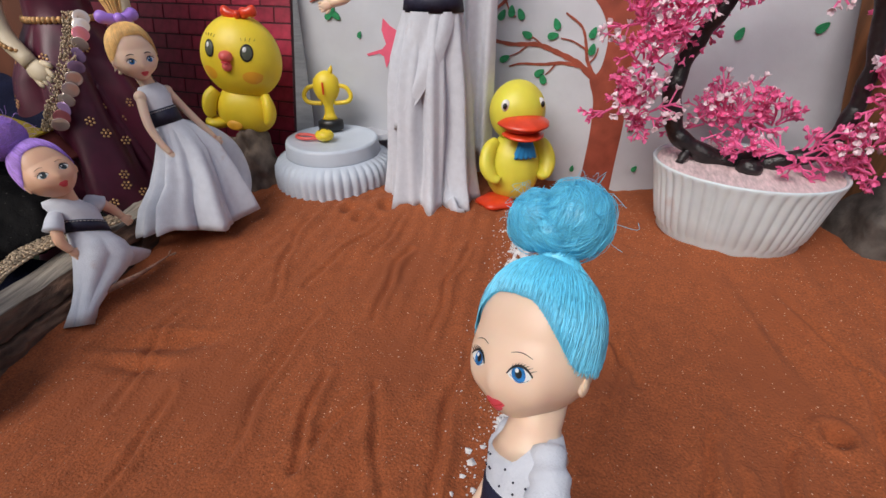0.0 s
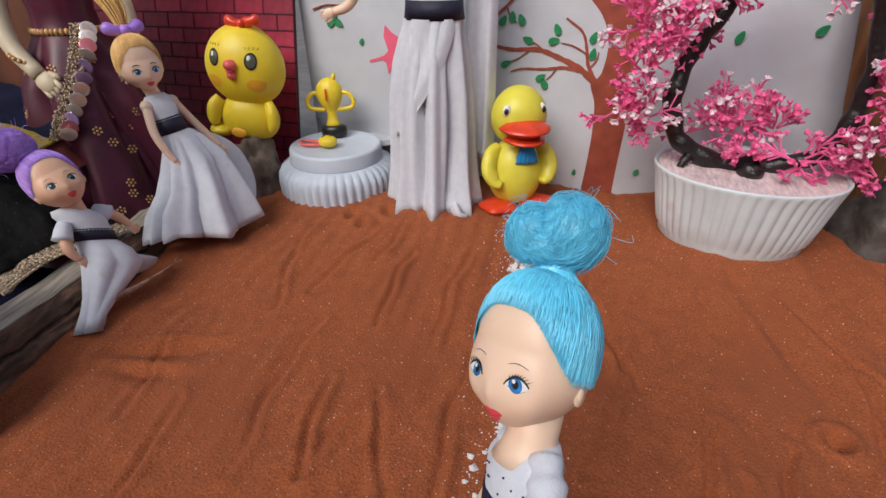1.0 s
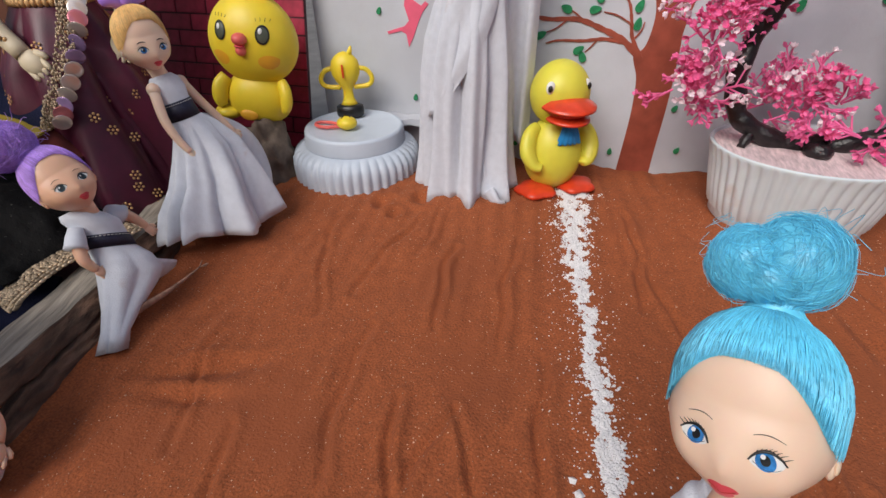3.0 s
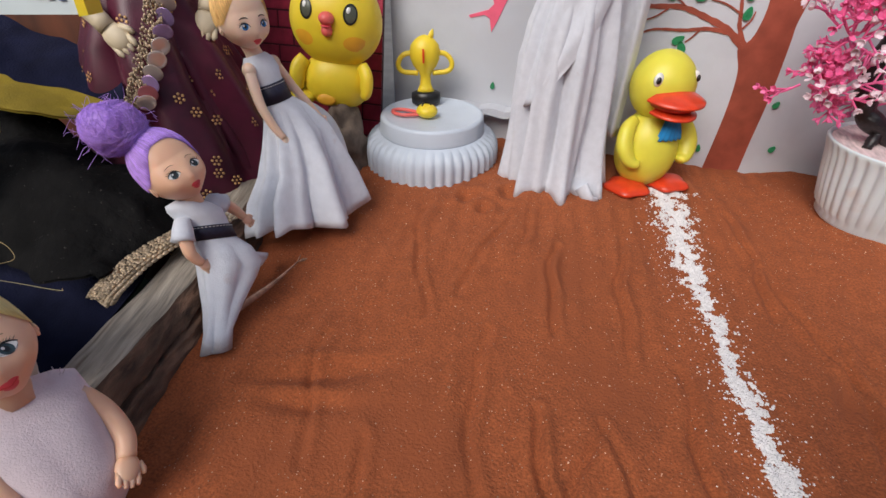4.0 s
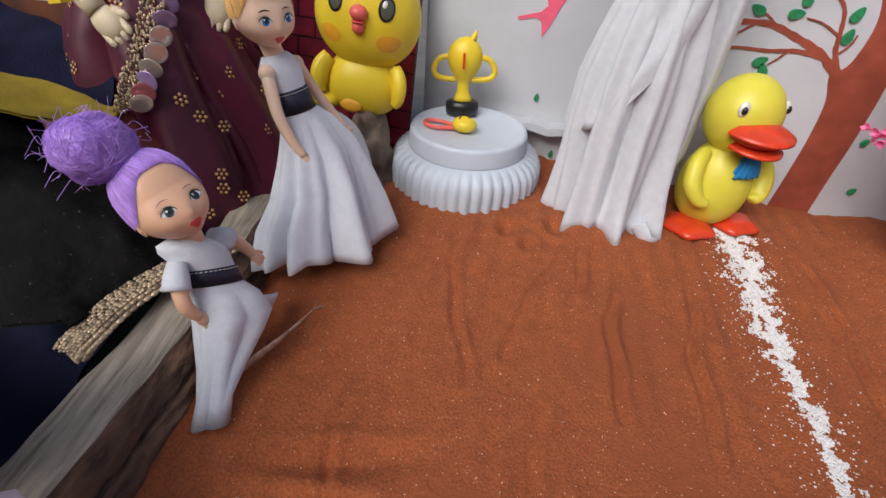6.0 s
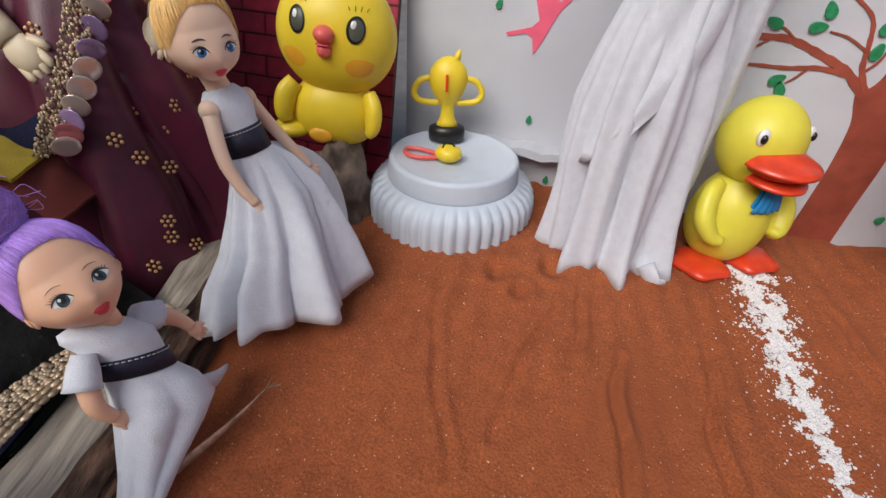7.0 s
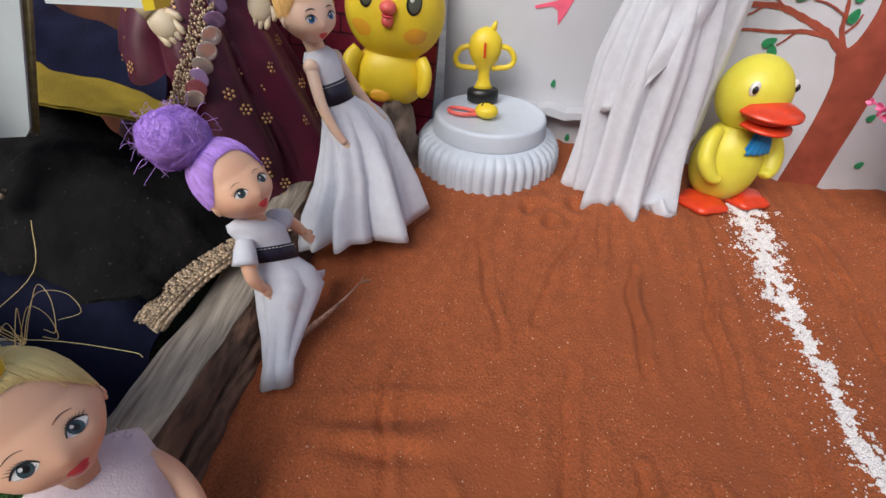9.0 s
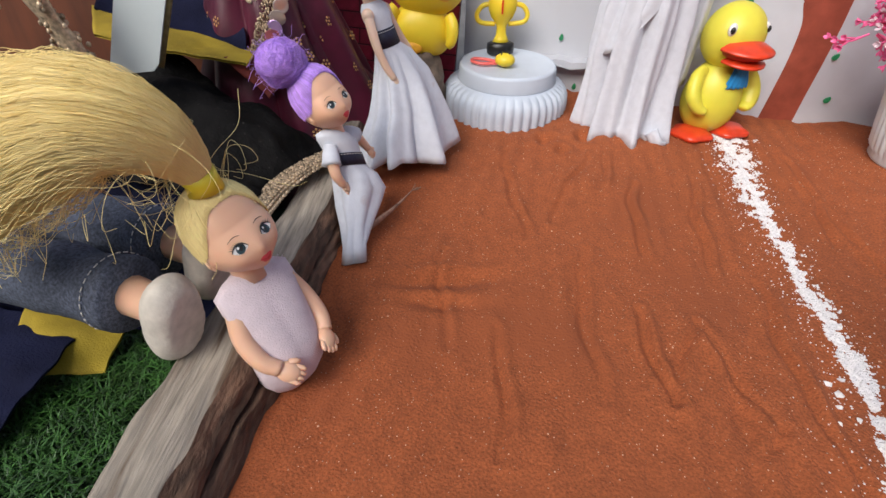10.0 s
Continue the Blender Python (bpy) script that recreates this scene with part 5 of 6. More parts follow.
# blond doll in the wide skirt
def build_blond_doll():
    rnd = random.Random(3)
    bm = bmesh.new()
    foot = V(-0.2860, 0.2690, 0.006)
    Hc = V(-0.3207, 0.2666, 0.1362)
    R = 0.0143
    collar = V(-0.3175, 0.2690, 0.1110)
    up = (collar - foot).normalized()
    S = (collar - foot).length
    B = Frame(foot, up, (0.93, -0.34, 0.2), (0.002, 0, 0.0), S, 1.0)
    H = Frame(Hc, (-0.121, 0.023, 0.992), (0.904, -0.411, 0.12))
    put_head(bm, H, R, 0.012, 1.05)
    put_hair(bm, H, R, (0.0, 0.30, 0.95), rnd, 520, 0.015, 0.07)
    tube(bm, [H(0, 0.002, -0.012), B(0, 0.001, S + 0.004), B(0, 0.0, S - 0.004)], [0.0056, 0.0050, 0.0058], 20, SKIN)
    # lilac clip and the tuft above it
    for s in (-1, 1):
        ball(bm, H(s * 0.0064, 0.004, 0.0205), (0.0074, 0.0045, 0.0058), EXTRA, 18, 12, H.t @ Matrix.Rotation(-0.4 * s, 3, "Y"), lambda d, q: V(q.x, q.y, q.z * (0.6 + 0.5 * abs(d.x))))
    ball(bm, H(0, 0.001, 0.0198), 0.0036, EXTRA, 12, 8)
    for i in range(90):
        a, q = rnd.uniform(0, 6.28), 0.0045 * math.sqrt(rnd.random())
        x, y = q * math.cos(a), q * math.sin(a)
        strand(bm, smooth_path([H(x * 0.7, 0.005 + y * 0.7, 0.020), H(x * 1.5, 0.007 + y * 1.4, 0.032), H(x * 2.0 - 0.003, 0.012 + y * 1.8, 0.045), H(x * 2.2 - 0.008, 0.020 + y * 2, 0.055)], 3), 0.0005)
    rows = [(S + 0.0015, 0, 0.001, 0.0068, 0.0058, 0, 5, 0), (S - 0.002, 0, 0.0005, 0.0100, 0.0070, 0, 5, 0), (S - 0.008, 0, 0, 0.0108, 0.0078, 0.01, 5, 0), (S - 0.014, 0, 0, 0.0092, 0.0074, 0.01, 5, 0), (S - 0.026, 0, 0, 0.0096, 0.0078, 0.01, 5, 0),
            (S - 0.034, 0.002, 0, 0.0150, 0.0105, 0.08, 6, 0.6), (S - 0.050, 0.001, -0.001, 0.0220, 0.0150, 0.17, 7, 0.6), (S - 0.068, -0.003, -0.002, 0.0265, 0.0185, 0.25, 7, 0.65), (S - 0.086, -0.009, -0.003, 0.0320, 0.0215, 0.31, 7, 0.7), (0.006, -0.013, -0.004, 0.0355, 0.0235, 0.34, 7, 0.72), (0.0, -0.014, -0.004, 0.0362, 0.0240, 0.35, 7, 0.72)]
    put_robe(bm, B, rows, CLOTH, 180, lambda x, z: 0.016 * max(0.0, min(1.0, (-0.012 - x) / 0.03)) * max(0.0, 1 - z / 0.07))
    put_band(bm, B, [(S - 0.0155, 0, 0, 0.0093, 0.0075, 0.01, 5, 0), (S - 0.021, 0, 0, 0.0094, 0.0077, 0.01, 5, 0), (S - 0.0268, 0, 0, 0.0097, 0.0080, 0.01, 5, 0)], 1.06)
    put_stitch(bm, B, S - 0.0168, 0, 0, 0.0101, 0.0081)
    # wing of the skirt spread behind, with a soiled edge
    fan = smooth_path([B(0.006, 0.004, S - 0.032), V(-0.3060, 0.294, 0.066), V(-0.3020, 0.308, 0.050), V(-0.2960, 0.310, 0.030), V(-0.2880, 0.300, 0.014)], 8)
    tube(bm, fan, lambda k: 0.004 + 0.0105 * math.sin(math.pi * min(1, 0.75 * k + 0.1)), 18, CLOTH, 0.40, (0, 0.7, 0.7))
    for s, w in ((-1, (V(-0.3160, 0.2580, 0.1060), V(-0.3080, 0.2510, 0.0900), V(-0.3020, 0.2505, 0.0780), V(-0.2970, 0.2525, 0.0690))), (1, (V(-0.3130, 0.2790, 0.1060), V(-0.3080, 0.2870, 0.0900), V(-0.3020, 0.2930, 0.0770), V(-0.2970, 0.2970, 0.0670)))):
        ball(bm, w[0], (0.0040, 0.0042, 0.0046), SKIN, 16, 10, B.t)
        put_arm(bm, B, [B.local(p) for p in w], 0.0034, 0.0022)
    return tagged(link("doll", bm, doll_mats(M_SKIN, M_CLOTH, M_HAIR_BLOND, M_IRIS_B)), "blond toy doll with lilac clip in a wide white skirt", "doll", "dolls in white dresses")


build_blond_doll()


# yellow-haired doll with the long ponytail
def build_yellow_doll():
    rnd = random.Random(4)
    bm = bmesh.new()
    foot = V(-0.2715, 0.0600, -0.003)
    Hc = V(-0.2902, 0.0672, 0.0772)
    R = 0.0151
    H = Frame(Hc, (-0.509, -0.017, 0.861), (0.81, -0.29, 0.47))
    collar = V(-0.2905, 0.0680, 0.0545)
    up = (collar - foot).normalized()
    L = (collar - foot).length + 0.0190
    B = Frame(foot, up, (0.90, -0.20, 0.38), (0.004, 0, 0), L, 0.72)
    put_head(bm, H, R, 0.005, 1.05)
    put_hair(bm, H, R, (0.0, -0.06, 0.99), rnd, 620, 0.014, 0.07)
    tie = V(-0.2925, 0.0655, 0.0970)
    tube(bm, [tie + V(0.0005, 0, -0.0035), tie, tie + V(-0.001, -0.0006, 0.0035)], [0.0066, 0.0060, 0.0066], 20, EXTRA)
    tube(bm, [H(0, 0.003, -0.013), B(0, 0, L - 0.016), B(0, 0, L - 0.024)], [0.0068, 0.0064, 0.0066], 20, SKIN)
    rows = [(L - 0.0185, 0, 0.001, 0.0090, 0.0055, 0, 5, 0), (L - 0.0205, 0, 0.001, 0.0185, 0.0072, 0, 5, 0), (L - 0.0235, 0, 0.001, 0.0250, 0.0090, 0.02, 4, 0), (L - 0.031, 0, 0, 0.0255, 0.0125, 0.04, 4, 0.5), (L - 0.040, 0, -0.001, 0.0232, 0.0150, 0.05, 4, 1),
            (0.027, 0.0, -0.002, 0.0228, 0.0186, 0.03, 4, 1), (0.019, 0.0, -0.002, 0.0238, 0.0195, 0.03, 4, 1), (0.010, 0.0, -0.001, 0.0225, 0.0180, 0.04, 4, 1), (0.003, 0, 0, 0.0165, 0.0130, 0.06, 4, 1), (0.0, 0, 0, 0.0115, 0.0090, 0.06, 4, 1)]
    put_robe(bm, B, rows)
    for s in (-1, 1):
        put_arm(bm, B, [(s * 0.0180, -0.001, L - 0.031), (s * 0.0235, -0.004, L - 0.042), (s * 0.0235, -0.012, L - 0.052), (s * 0.0185, -0.0190, L - 0.058)], 0.0048, 0.0033)
    for k in range(16):
        p = B(rnd.uniform(0.012, 0.019), rnd.uniform(-0.004, 0.006), L - 0.0225)
        strand(bm, [p, p + V(rnd.gauss(0, 0.0015), rnd.gauss(0, 0.0015), rnd.uniform(0.001, 0.004))], 0.0002, CLOTH)
    # the ponytail: combed up from the band, over and down to the side
    spine = smooth_path([tie, V(-0.2955, 0.0625, 0.1080), V(-0.3000, 0.0560, 0.1190), V(-0.3110, 0.0455, 0.1260), V(-0.3330, 0.0355, 0.1170), V(-0.3560, 0.0275, 0.1040), V(-0.3760, 0.0205, 0.0890)], 8)
    n = len(spine)
    spread = [0.0040 + 0.0162 * min(1, (i / (n - 1)) * 1.6) ** 0.85 for i in range(n)]
    tube(bm, spine, [q * 0.98 for q in spread], 40, HAIR)
    for i in range(3000):
        a, q = rnd.uniform(0, 6.28), rnd.uniform(0.98, 1.012)
        stray = rnd.random() < 0.07
        end = rnd.randint(n - 9, n)
        pts, u = [], None
        for k in range(0, end, 2):
            d = (spine[min(k + 1, n - 1)] - spine[max(k - 1, 0)]).normalized()
            u = (u or V(0, 1, 0)) - d * (u or V(0, 1, 0)).dot(d)
            u.normalize()
            w = d.cross(u)
            aa = a + 0.10 * math.sin(k * 0.25 + i)
            g = spread[k] * q * (1.0 + (0.75 * (k / n) ** 2 * rnd.random() if stray else 0.0))
            pts.append(spine[k] + (u * math.cos(aa) + w * math.sin(aa)) * g + V(rnd.gauss(0, 1), rnd.gauss(0, 1), rnd.gauss(0, 1)) * 0.00010)
        strand(bm, pts, 0.00010 if stray else 0.00017 * rnd.uniform(0.6, 1.2))
    # wisps below the ponytail
    for i in range(70):
        k = rnd.randint(4, n - 12)
        p = spine[k] + V(rnd.gauss(0, 0.4), rnd.gauss(0, 0.4), -0.9).normalized() * spread[k]
        g = V(rnd.gauss(0, 1), rnd.gauss(0, 1), rnd.gauss(-0.3, 0.8)) * 0.007
        e = V(rnd.gauss(0, 1), rnd.gauss(0, 1), rnd.gauss(-0.4, 0.8)) * 0.007
        strand(bm, smooth_path([p, p + g, p + g + e, p + g * 0.6 + e * 1.9 + V(0, 0, -0.004), p + e * 2.2 - g * 0.3], 5), 0.00009)
    # loose curled hairs
    for i in range(22):
        a = rnd.uniform(-0.4, 2.4)
        p = H(0.012 * math.cos(a), 0.004 + 0.004 * math.sin(a), 0.013)
        r = rnd.uniform(0.004, 0.010)
        d = H(0.012 * math.cos(a) + rnd.gauss(0.3, 0.4) * r, 0.004 + rnd.gauss(0.2, 0.5) * r, 0.013 + r) - p
        e = (Matrix.Rotation(rnd.uniform(0, 6.28), 3, d) @ d.orthogonal().normalized()) * r * rnd.uniform(0.4, 0.9)
        strand(bm, smooth_path([p, p + d * 0.7 + e * 0.6, p + d * 1.2 + e * 1.3, p + d * 0.8 + e * 2.1, p + d * 0.1 + e * 2.2, p + d * 0.2 + e * 1.4], 6), 0.00009)
    return tagged(link("doll", bm, doll_mats(M_TAN, M_CLOTH_PINK, M_HAIR_YELLOW, M_IRIS_G, M_YELLOW)), "toy doll with a long yellow ponytail leaning on the log", "doll", "dolls in white dresses")


build_yellow_doll()


# tall doll in the white draped gown by the wall: the gown hides all but an arm
def build_gown_doll():
    rnd = random.Random(5)
    bm = bmesh.new()
    B = Frame((-0.1385, 0.372, 0.0), (0, 0.0, 1), (0.1, -1, 0))
    rows = [(0.26, 0.002, 0.004, 0.015, 0.011, 0.02, 5, 0), (0.225, 0.002, 0.003, 0.024, 0.016, 0.02, 5, 0), (0.20, 0.003, 0.002, 0.022, 0.016, 0.02, 5, 0), (0.172, 0.003, 0.0, 0.0205, 0.016, 0.03, 6, 0), (0.160, 0.003, 0, 0.0215, 0.0175, 0.05, 6, 0.2), (0.145, 0.001, 0, 0.0240, 0.019, 0.12, 8, 0.3), (0.125, -0.001, 0, 0.0270, 0.0215, 0.19, 8, 0.5), (0.100, -0.002, 0, 0.0295, 0.0225, 0.25, 8, 0.6),
            (0.070, -0.002, 0, 0.0300, 0.0225, 0.30, 8, 0.8), (0.040, -0.001, -0.001, 0.0300, 0.0235, 0.35, 8, 1.0), (0.015, 0.0, -0.003, 0.0320, 0.0255, 0.38, 8, 1.2), (0.004, 0.001, -0.004, 0.0330, 0.0275, 0.40, 8, 1.3)]
    put_robe(bm, B, rows, CLOTH, 200)
    put_band(bm, B, [(0.170, 0.003, 0, 0.0205, 0.016, 0.02, 6, 0), (0.164, 0.003, 0, 0.0208, 0.0165, 0.02, 6, 0), (0.157, 0.003, 0, 0.0218, 0.0175, 0.02, 6, 0)], 1.06)
    # wrap that crosses the skirt and folds that hang beneath it
    wrap = []
    for i in range(15):
        k = i / 14
        row = []
        for j in range(13):
            a = radians(-178 + j * (150 - 95 * k) / 12)
            z = 0.158 - 0.080 * k - 0.018 * k * (1 - j / 12)
            rx, ry = 0.0225 + 0.013 * k, 0.0190 + 0.0085 * k
            row.append(B(0.002 + rx * math.cos(a), ry * math.sin(a) - 0.0015 * math.sin(j * 1.3 + k * 3), z))
        wrap.append(row)
    back = [[p + V(0, 0.0012, 0) for p in r] for r in wrap][::-1]
    loft(bm, wrap + back, CLOTH, False, False, closed=False)
    # long loose scarf falling behind one side
    scarf = []
    for i in range(26):
        k = i / 25
        z = 0.235 - 0.190 * k
        row = []
        for j in range(15):
            m = j / 14
            x = 0.022 + 0.008 * k + (0.026 - 0.008 * k) * m
            row.append(B(x, 0.012 + 0.010 * k * m - 0.0045 * math.sin(m * 9 + k * 2) * (0.4 + 0.6 * k), z - 0.006 * m * k))
        scarf.append(row)
    back = [[p + V(0, 0.0012, 0) for p in r] for r in scarf][::-1]
    loft(bm, scarf + back, CLOTH, False, False, closed=False)
    # trailing hem tip
    tube(bm, smooth_path([B(0.022, -0.024, 0.016), B(0.028, -0.0285, 0.009), B(0.034, -0.026, 0.007)], 6), lambda k: 0.0065 * (1 - 0.5 * k), 12, CLOTH, 0.5)
    tube(bm, smooth_path([B(0.024, -0.0275, 0.004), B(0.030, -0.0300, 0.0055), B(0.036, -0.0265, 0.006)], 6), lambda k: 0.0048 * (1 - 0.4 * k), 12, EXTRA, 0.4)
    put_arm(bm, B, [(-0.026, 0.0, 0.225), (-0.045, -0.004, 0.195), (-0.060, -0.008, 0.168), (-0.074, -0.011, 0.1615)], 0.0056, 0.0030)
    tube(bm, [B(0, 0.004, 0.255), B(0, 0.004, 0.275)], 0.006, 16, SKIN)
    ball(bm, B(0, 0.002, 0.295), (0.016, 0.018, 0.021), SKIN, 24, 16)
    ball(bm, B(0, 0.007, 0.300), (0.019, 0.019, 0.022), HAIR, 24, 16)
    return tagged(link("gown_doll", bm, doll_mats(M_SKIN, M_CLOTH, M_HAIR_BLOND, M_IRIS_B, M_MUD)), "tall doll in a draped white gown with navy belt", "doll")


build_gown_doll()


# ---- seated doll in the maroon gown behind the log ----
def build_maroon_doll():
    rnd = random.Random(6)
    bm = bmesh.new()
    B = Frame((-0.413, 0.292, -0.045), (0.0, 0.0, 1), (0.6, -0.8, 0))
    h = 0.045
    rows = [(h + 0.25, 0, 0.004, 0.012, 0.010, 0.0, 5, 0), (h + 0.235, 0, 0.003, 0.026, 0.015, 0.0, 5, 0), (h + 0.205, 0, 0, 0.027, 0.020, 0.02, 5, 0), (h + 0.165, 0, 0, 0.0215, 0.0185, 0.02, 5, 0), (h + 0.150, 0, 0, 0.0235, 0.021, 0.03, 5, 0),
            (h + 0.135, 0, -0.001, 0.032, 0.030, 0.06, 6, 0.4), (h + 0.112, 0, -0.002, 0.041, 0.039, 0.13, 6, 0.7), (h + 0.085, 0.002, -0.003, 0.049, 0.046, 0.17, 6, 0.9), (h + 0.05, 0.004, -0.005, 0.059, 0.055, 0.20, 7, 1.1), (h + 0.015, 0.008, -0.006, 0.068, 0.064, 0.20, 7, 1.3), (h - 0.02, 0.010, -0.006, 0.075, 0.070, 0.14, 7, 1.4), (0.001, 0.010, -0.006, 0.082, 0.076, 0.15, 7, 1.5)]
    put_robe(bm, B, rows, CLOTH, 200)
    # extra folds thrown over the lap towards the brick card
    for k in range(5):
        x = 0.012 + 0.013 * k
        tube(bm, smooth_path([B(x * 0.6, -0.030, h + 0.120 - 0.012 * k), B(x, -0.040 + 0.004 * k, h + 0.080 - 0.010 * k), B(x * 1.25 + 0.006, -0.048 + 0.006 * k, h + 0.035 - 0.006 * k), B(x * 1.35 + 0.012, -0.055 + 0.008 * k, h - 0.01)], 7), lambda q: 0.005 + 0.008 * q, 16, CLOTH, 0.7)
    # belt of gold beads
    for i in range(46):
        a = 2 * math.pi * i / 46
        ball(bm, B(0.0245 * math.cos(a), 0.0220 * math.sin(a), h + 0.1515), (0.0019, 0.0019, 0.0027), EXTRA, 8, 6)
    # arms
    put_arm(bm, B, [(-0.027, 0.0, h + 0.222), (-0.036, -0.006, h + 0.185), (-0.034, -0.022, h + 0.148), (-0.018, -0.036, h + 0.124)], 0.0088, 0.0056)
    put_arm(bm, B, [(0.027, 0.0, h + 0.222), (0.040, 0.0, h + 0.185), (0.044, -0.008, h + 0.15), (0.038, -0.020, h + 0.128)], 0.0088, 0.0056)
    for s, c in ((-1, (-0.0265, -0.0300, h + 0.1350)), (1, (0.041, -0.0135, h + 0.140))):
        for i in range(16):
            a = 2 * math.pi * i / 16
            ball(bm, B(c[0] + 0.0072 * math.cos(a), c[1] + 0.0066 * math.sin(a), c[2] + 0.004 * s * math.cos(a)), 0.0017, EXTRA, 8, 6)
    # gold braid with sequins hanging over the lap
    line = smooth_path([B(0.0150, -0.0235, h + 0.156), B(0.0120, -0.0345, h + 0.140), B(0.0040, -0.0450, h + 0.118), B(-0.0070, -0.0540, h + 0.098), B(-0.0140, -0.0590, h + 0.083)], 9)
    for i, p in enumerate(line):
        for k in range(22):
            q = p + (B.t @ V(rnd.uniform(-0.0058, 0.0052), rnd.uniform(-0.002, 0.001), rnd.uniform(-0.0012, 0.0012)))
            ball(bm, q, (0.0008, 0.0006, 0.0010), STITCH, 6, 4)
    for i in range(1, len(line) - 1, 3):
        p = line[i] + (B.t @ V(0.0062, -0.0022, -0.001))
        t = B.t @ Matrix.Rotation(rnd.uniform(-0.5, 0.5), 3, "Z") @ Matrix.Rotation(rnd.uniform(-0.5, 0.5), 3, "X")
        ball(bm, p, (0.0056, 0.0005, 0.0056), rnd.choice((WHITE, WHITE, LIP, IRIS, WHITE)), 18, 8, t)
    # small gold flowers printed on the skirt
    for i in range(60):
        a, z = rnd.uniform(-3.0, 0.3), rnd.uniform(h - 0.03, h + 0.14)
        for r0, r1 in zip(rows, rows[1:]):
            if r1[0] <= z <= r0[0]:
                k = (r0[0] - z) / (r0[0] - r1[0])
                rx, ry = r0[3] + (r1[3] - r0[3]) * k, r0[4] + (r1[4] - r0[4]) * k
                amp, n, ph = r0[5] + (r1[5] - r0[5]) * k, r1[6], r0[7] + (r1[7] - r0[7]) * k
                m = 1 + amp * (1.7 * abs(math.sin((n * a + ph + 0.5 * math.sin(z * 37 + n)) / 2)) ** 0.75 - 1.0 + 0.3 * math.cos((n * 2 - 1) * a + ph * 1.7)) + 0.010
                c = B(rx * m * math.cos(a) + r1[1], ry * m * math.sin(a) + r1[2], z)
                nrm = (B.t @ V(math.cos(a), math.sin(a), 0.35)).normalized()
                u = nrm.orthogonal().normalized()
                w = nrm.cross(u)
                f = Matrix((u, w, nrm)).transposed()
                for j in range(6):
                    b = math.pi * j / 3
                    ball(bm, c + (u * math.cos(b) + w * math.sin(b)) * 0.0027, (0.0010, 0.0010, 0.00025), EXTRA, 6, 4, f)
                ball(bm, c, (0.0010, 0.0010, 0.0003), EXTRA, 6, 4, f)
    tube(bm, [B(0, 0.004, h + 0.245), B(0, 0.004, h + 0.268)], 0.0075, 16, SKIN)
    ball(bm, B(0, 0.002, h + 0.290), (0.018, 0.020, 0.024), SKIN, 24, 16)
    ball(bm, B(0, 0.009, h + 0.296), (0.022, 0.022, 0.026), BLACK, 24, 16)
    return tagged(link("seated_doll", bm, [M_IVORY, M_MAROON, M_NAVY, M_BLACK, M_SEQUIN, M_SEQ_VIOLET, M_BLACK, M_SEQ_PINK, M_BROW, M_GOLDTHREAD, M_GOLD]), "large doll in a maroon satin gown with gold trim", "doll")


build_maroon_doll()


# ---- cloths heaped behind the log ----
def sheet(name, corners, mat, label, n=36, m=28, bulge=0.0, rough=0.004, seed=0.0, thick=0.0015, scale=26.0, category="cloth"):
    """A rumpled cloth between four corners (a, b, c, d in turn), with thickness."""
    a, b, c, d = [Vector(p) for p in corners]
    top = []
    for i in range(n + 1):
        u = i / n
        row = []
        for j in range(m + 1):
            v = j / m
            p = (a.lerp(b, u)).lerp(d.lerp(c, u), v)
            k = math.sin(math.pi * u) * math.sin(math.pi * v)
            p = p + V(0, 0, bulge * k) + wob(p + V(seed, 0, 0), scale, rough) + wob(p + V(0, seed, 0), scale * 3.2, rough * 0.35)
            row.append(p)
        top.append(row)
    low = [[p - V(0, 0, thick) for p in r] for r in top][::-1]
    bm = bmesh.new()
    loft(bm, top + low + [top[0]], 0, False, False, closed=False)
    return tagged(link(name, bm, mat), label, category)


sheet("black_cloth", [(-0.336, 0.140, 0.026), (-0.470, 0.128, 0.036), (-0.475, 0.215, 0.088), (-0.338, 0.222, 0.030)], M_DARKCLOTH, "dusty black cloth crumpled against the log", bulge=0.024, rough=0.010, seed=2.0)
sheet("navy_cloth", [(-0.355, 0.100, -0.036), (-0.52, 0.02, -0.02), (-0.52, 0.16, 0.03), (-0.352, 0.175, 0.010)], M_NAVYCLOTH, "dark navy cloth lying behind the log", bulge=0.004, rough=0.006, seed=5.0)
sheet("mustard_cloth", [(-0.385, 0.215, 0.080), (-0.470, 0.185, 0.098), (-0.500, 0.215, 0.108), (-0.400, 0.250, 0.078)], M_YELCLOTH, "mustard-yellow strip of cloth above the black cloth", bulge=0.0, rough=0.003, seed=7.0)
sheet("navy_cloth", [(-0.402, 0.236, 0.080), (-0.495, 0.212, 0.106), (-0.52, 0.26, 0.130), (-0.420, 0.262, 0.098)], M_NAVYCLOTH, "navy fold of cloth beside the mustard strip", bulge=0.0, rough=0.004, seed=8.0)
sheet("red_cloth", [(-0.372, 0.214, 0.062), (-0.400, 0.216, 0.083), (-0.405, 0.245, 0.080), (-0.378, 0.242, 0.060)], M_REDCLOTH, "small brick-red fold of cloth", bulge=0.003, rough=0.003, seed=9.0)
sheet("mustard_cloth", [(-0.388, 0.048, -0.034), (-0.43, 0.022, -0.022), (-0.435, 0.055, -0.006), (-0.39, 0.070, -0.020)], M_YELCLOTH, "mustard-yellow corner of cloth on the grass mat", bulge=0.006, rough=0.003, seed=4.0)
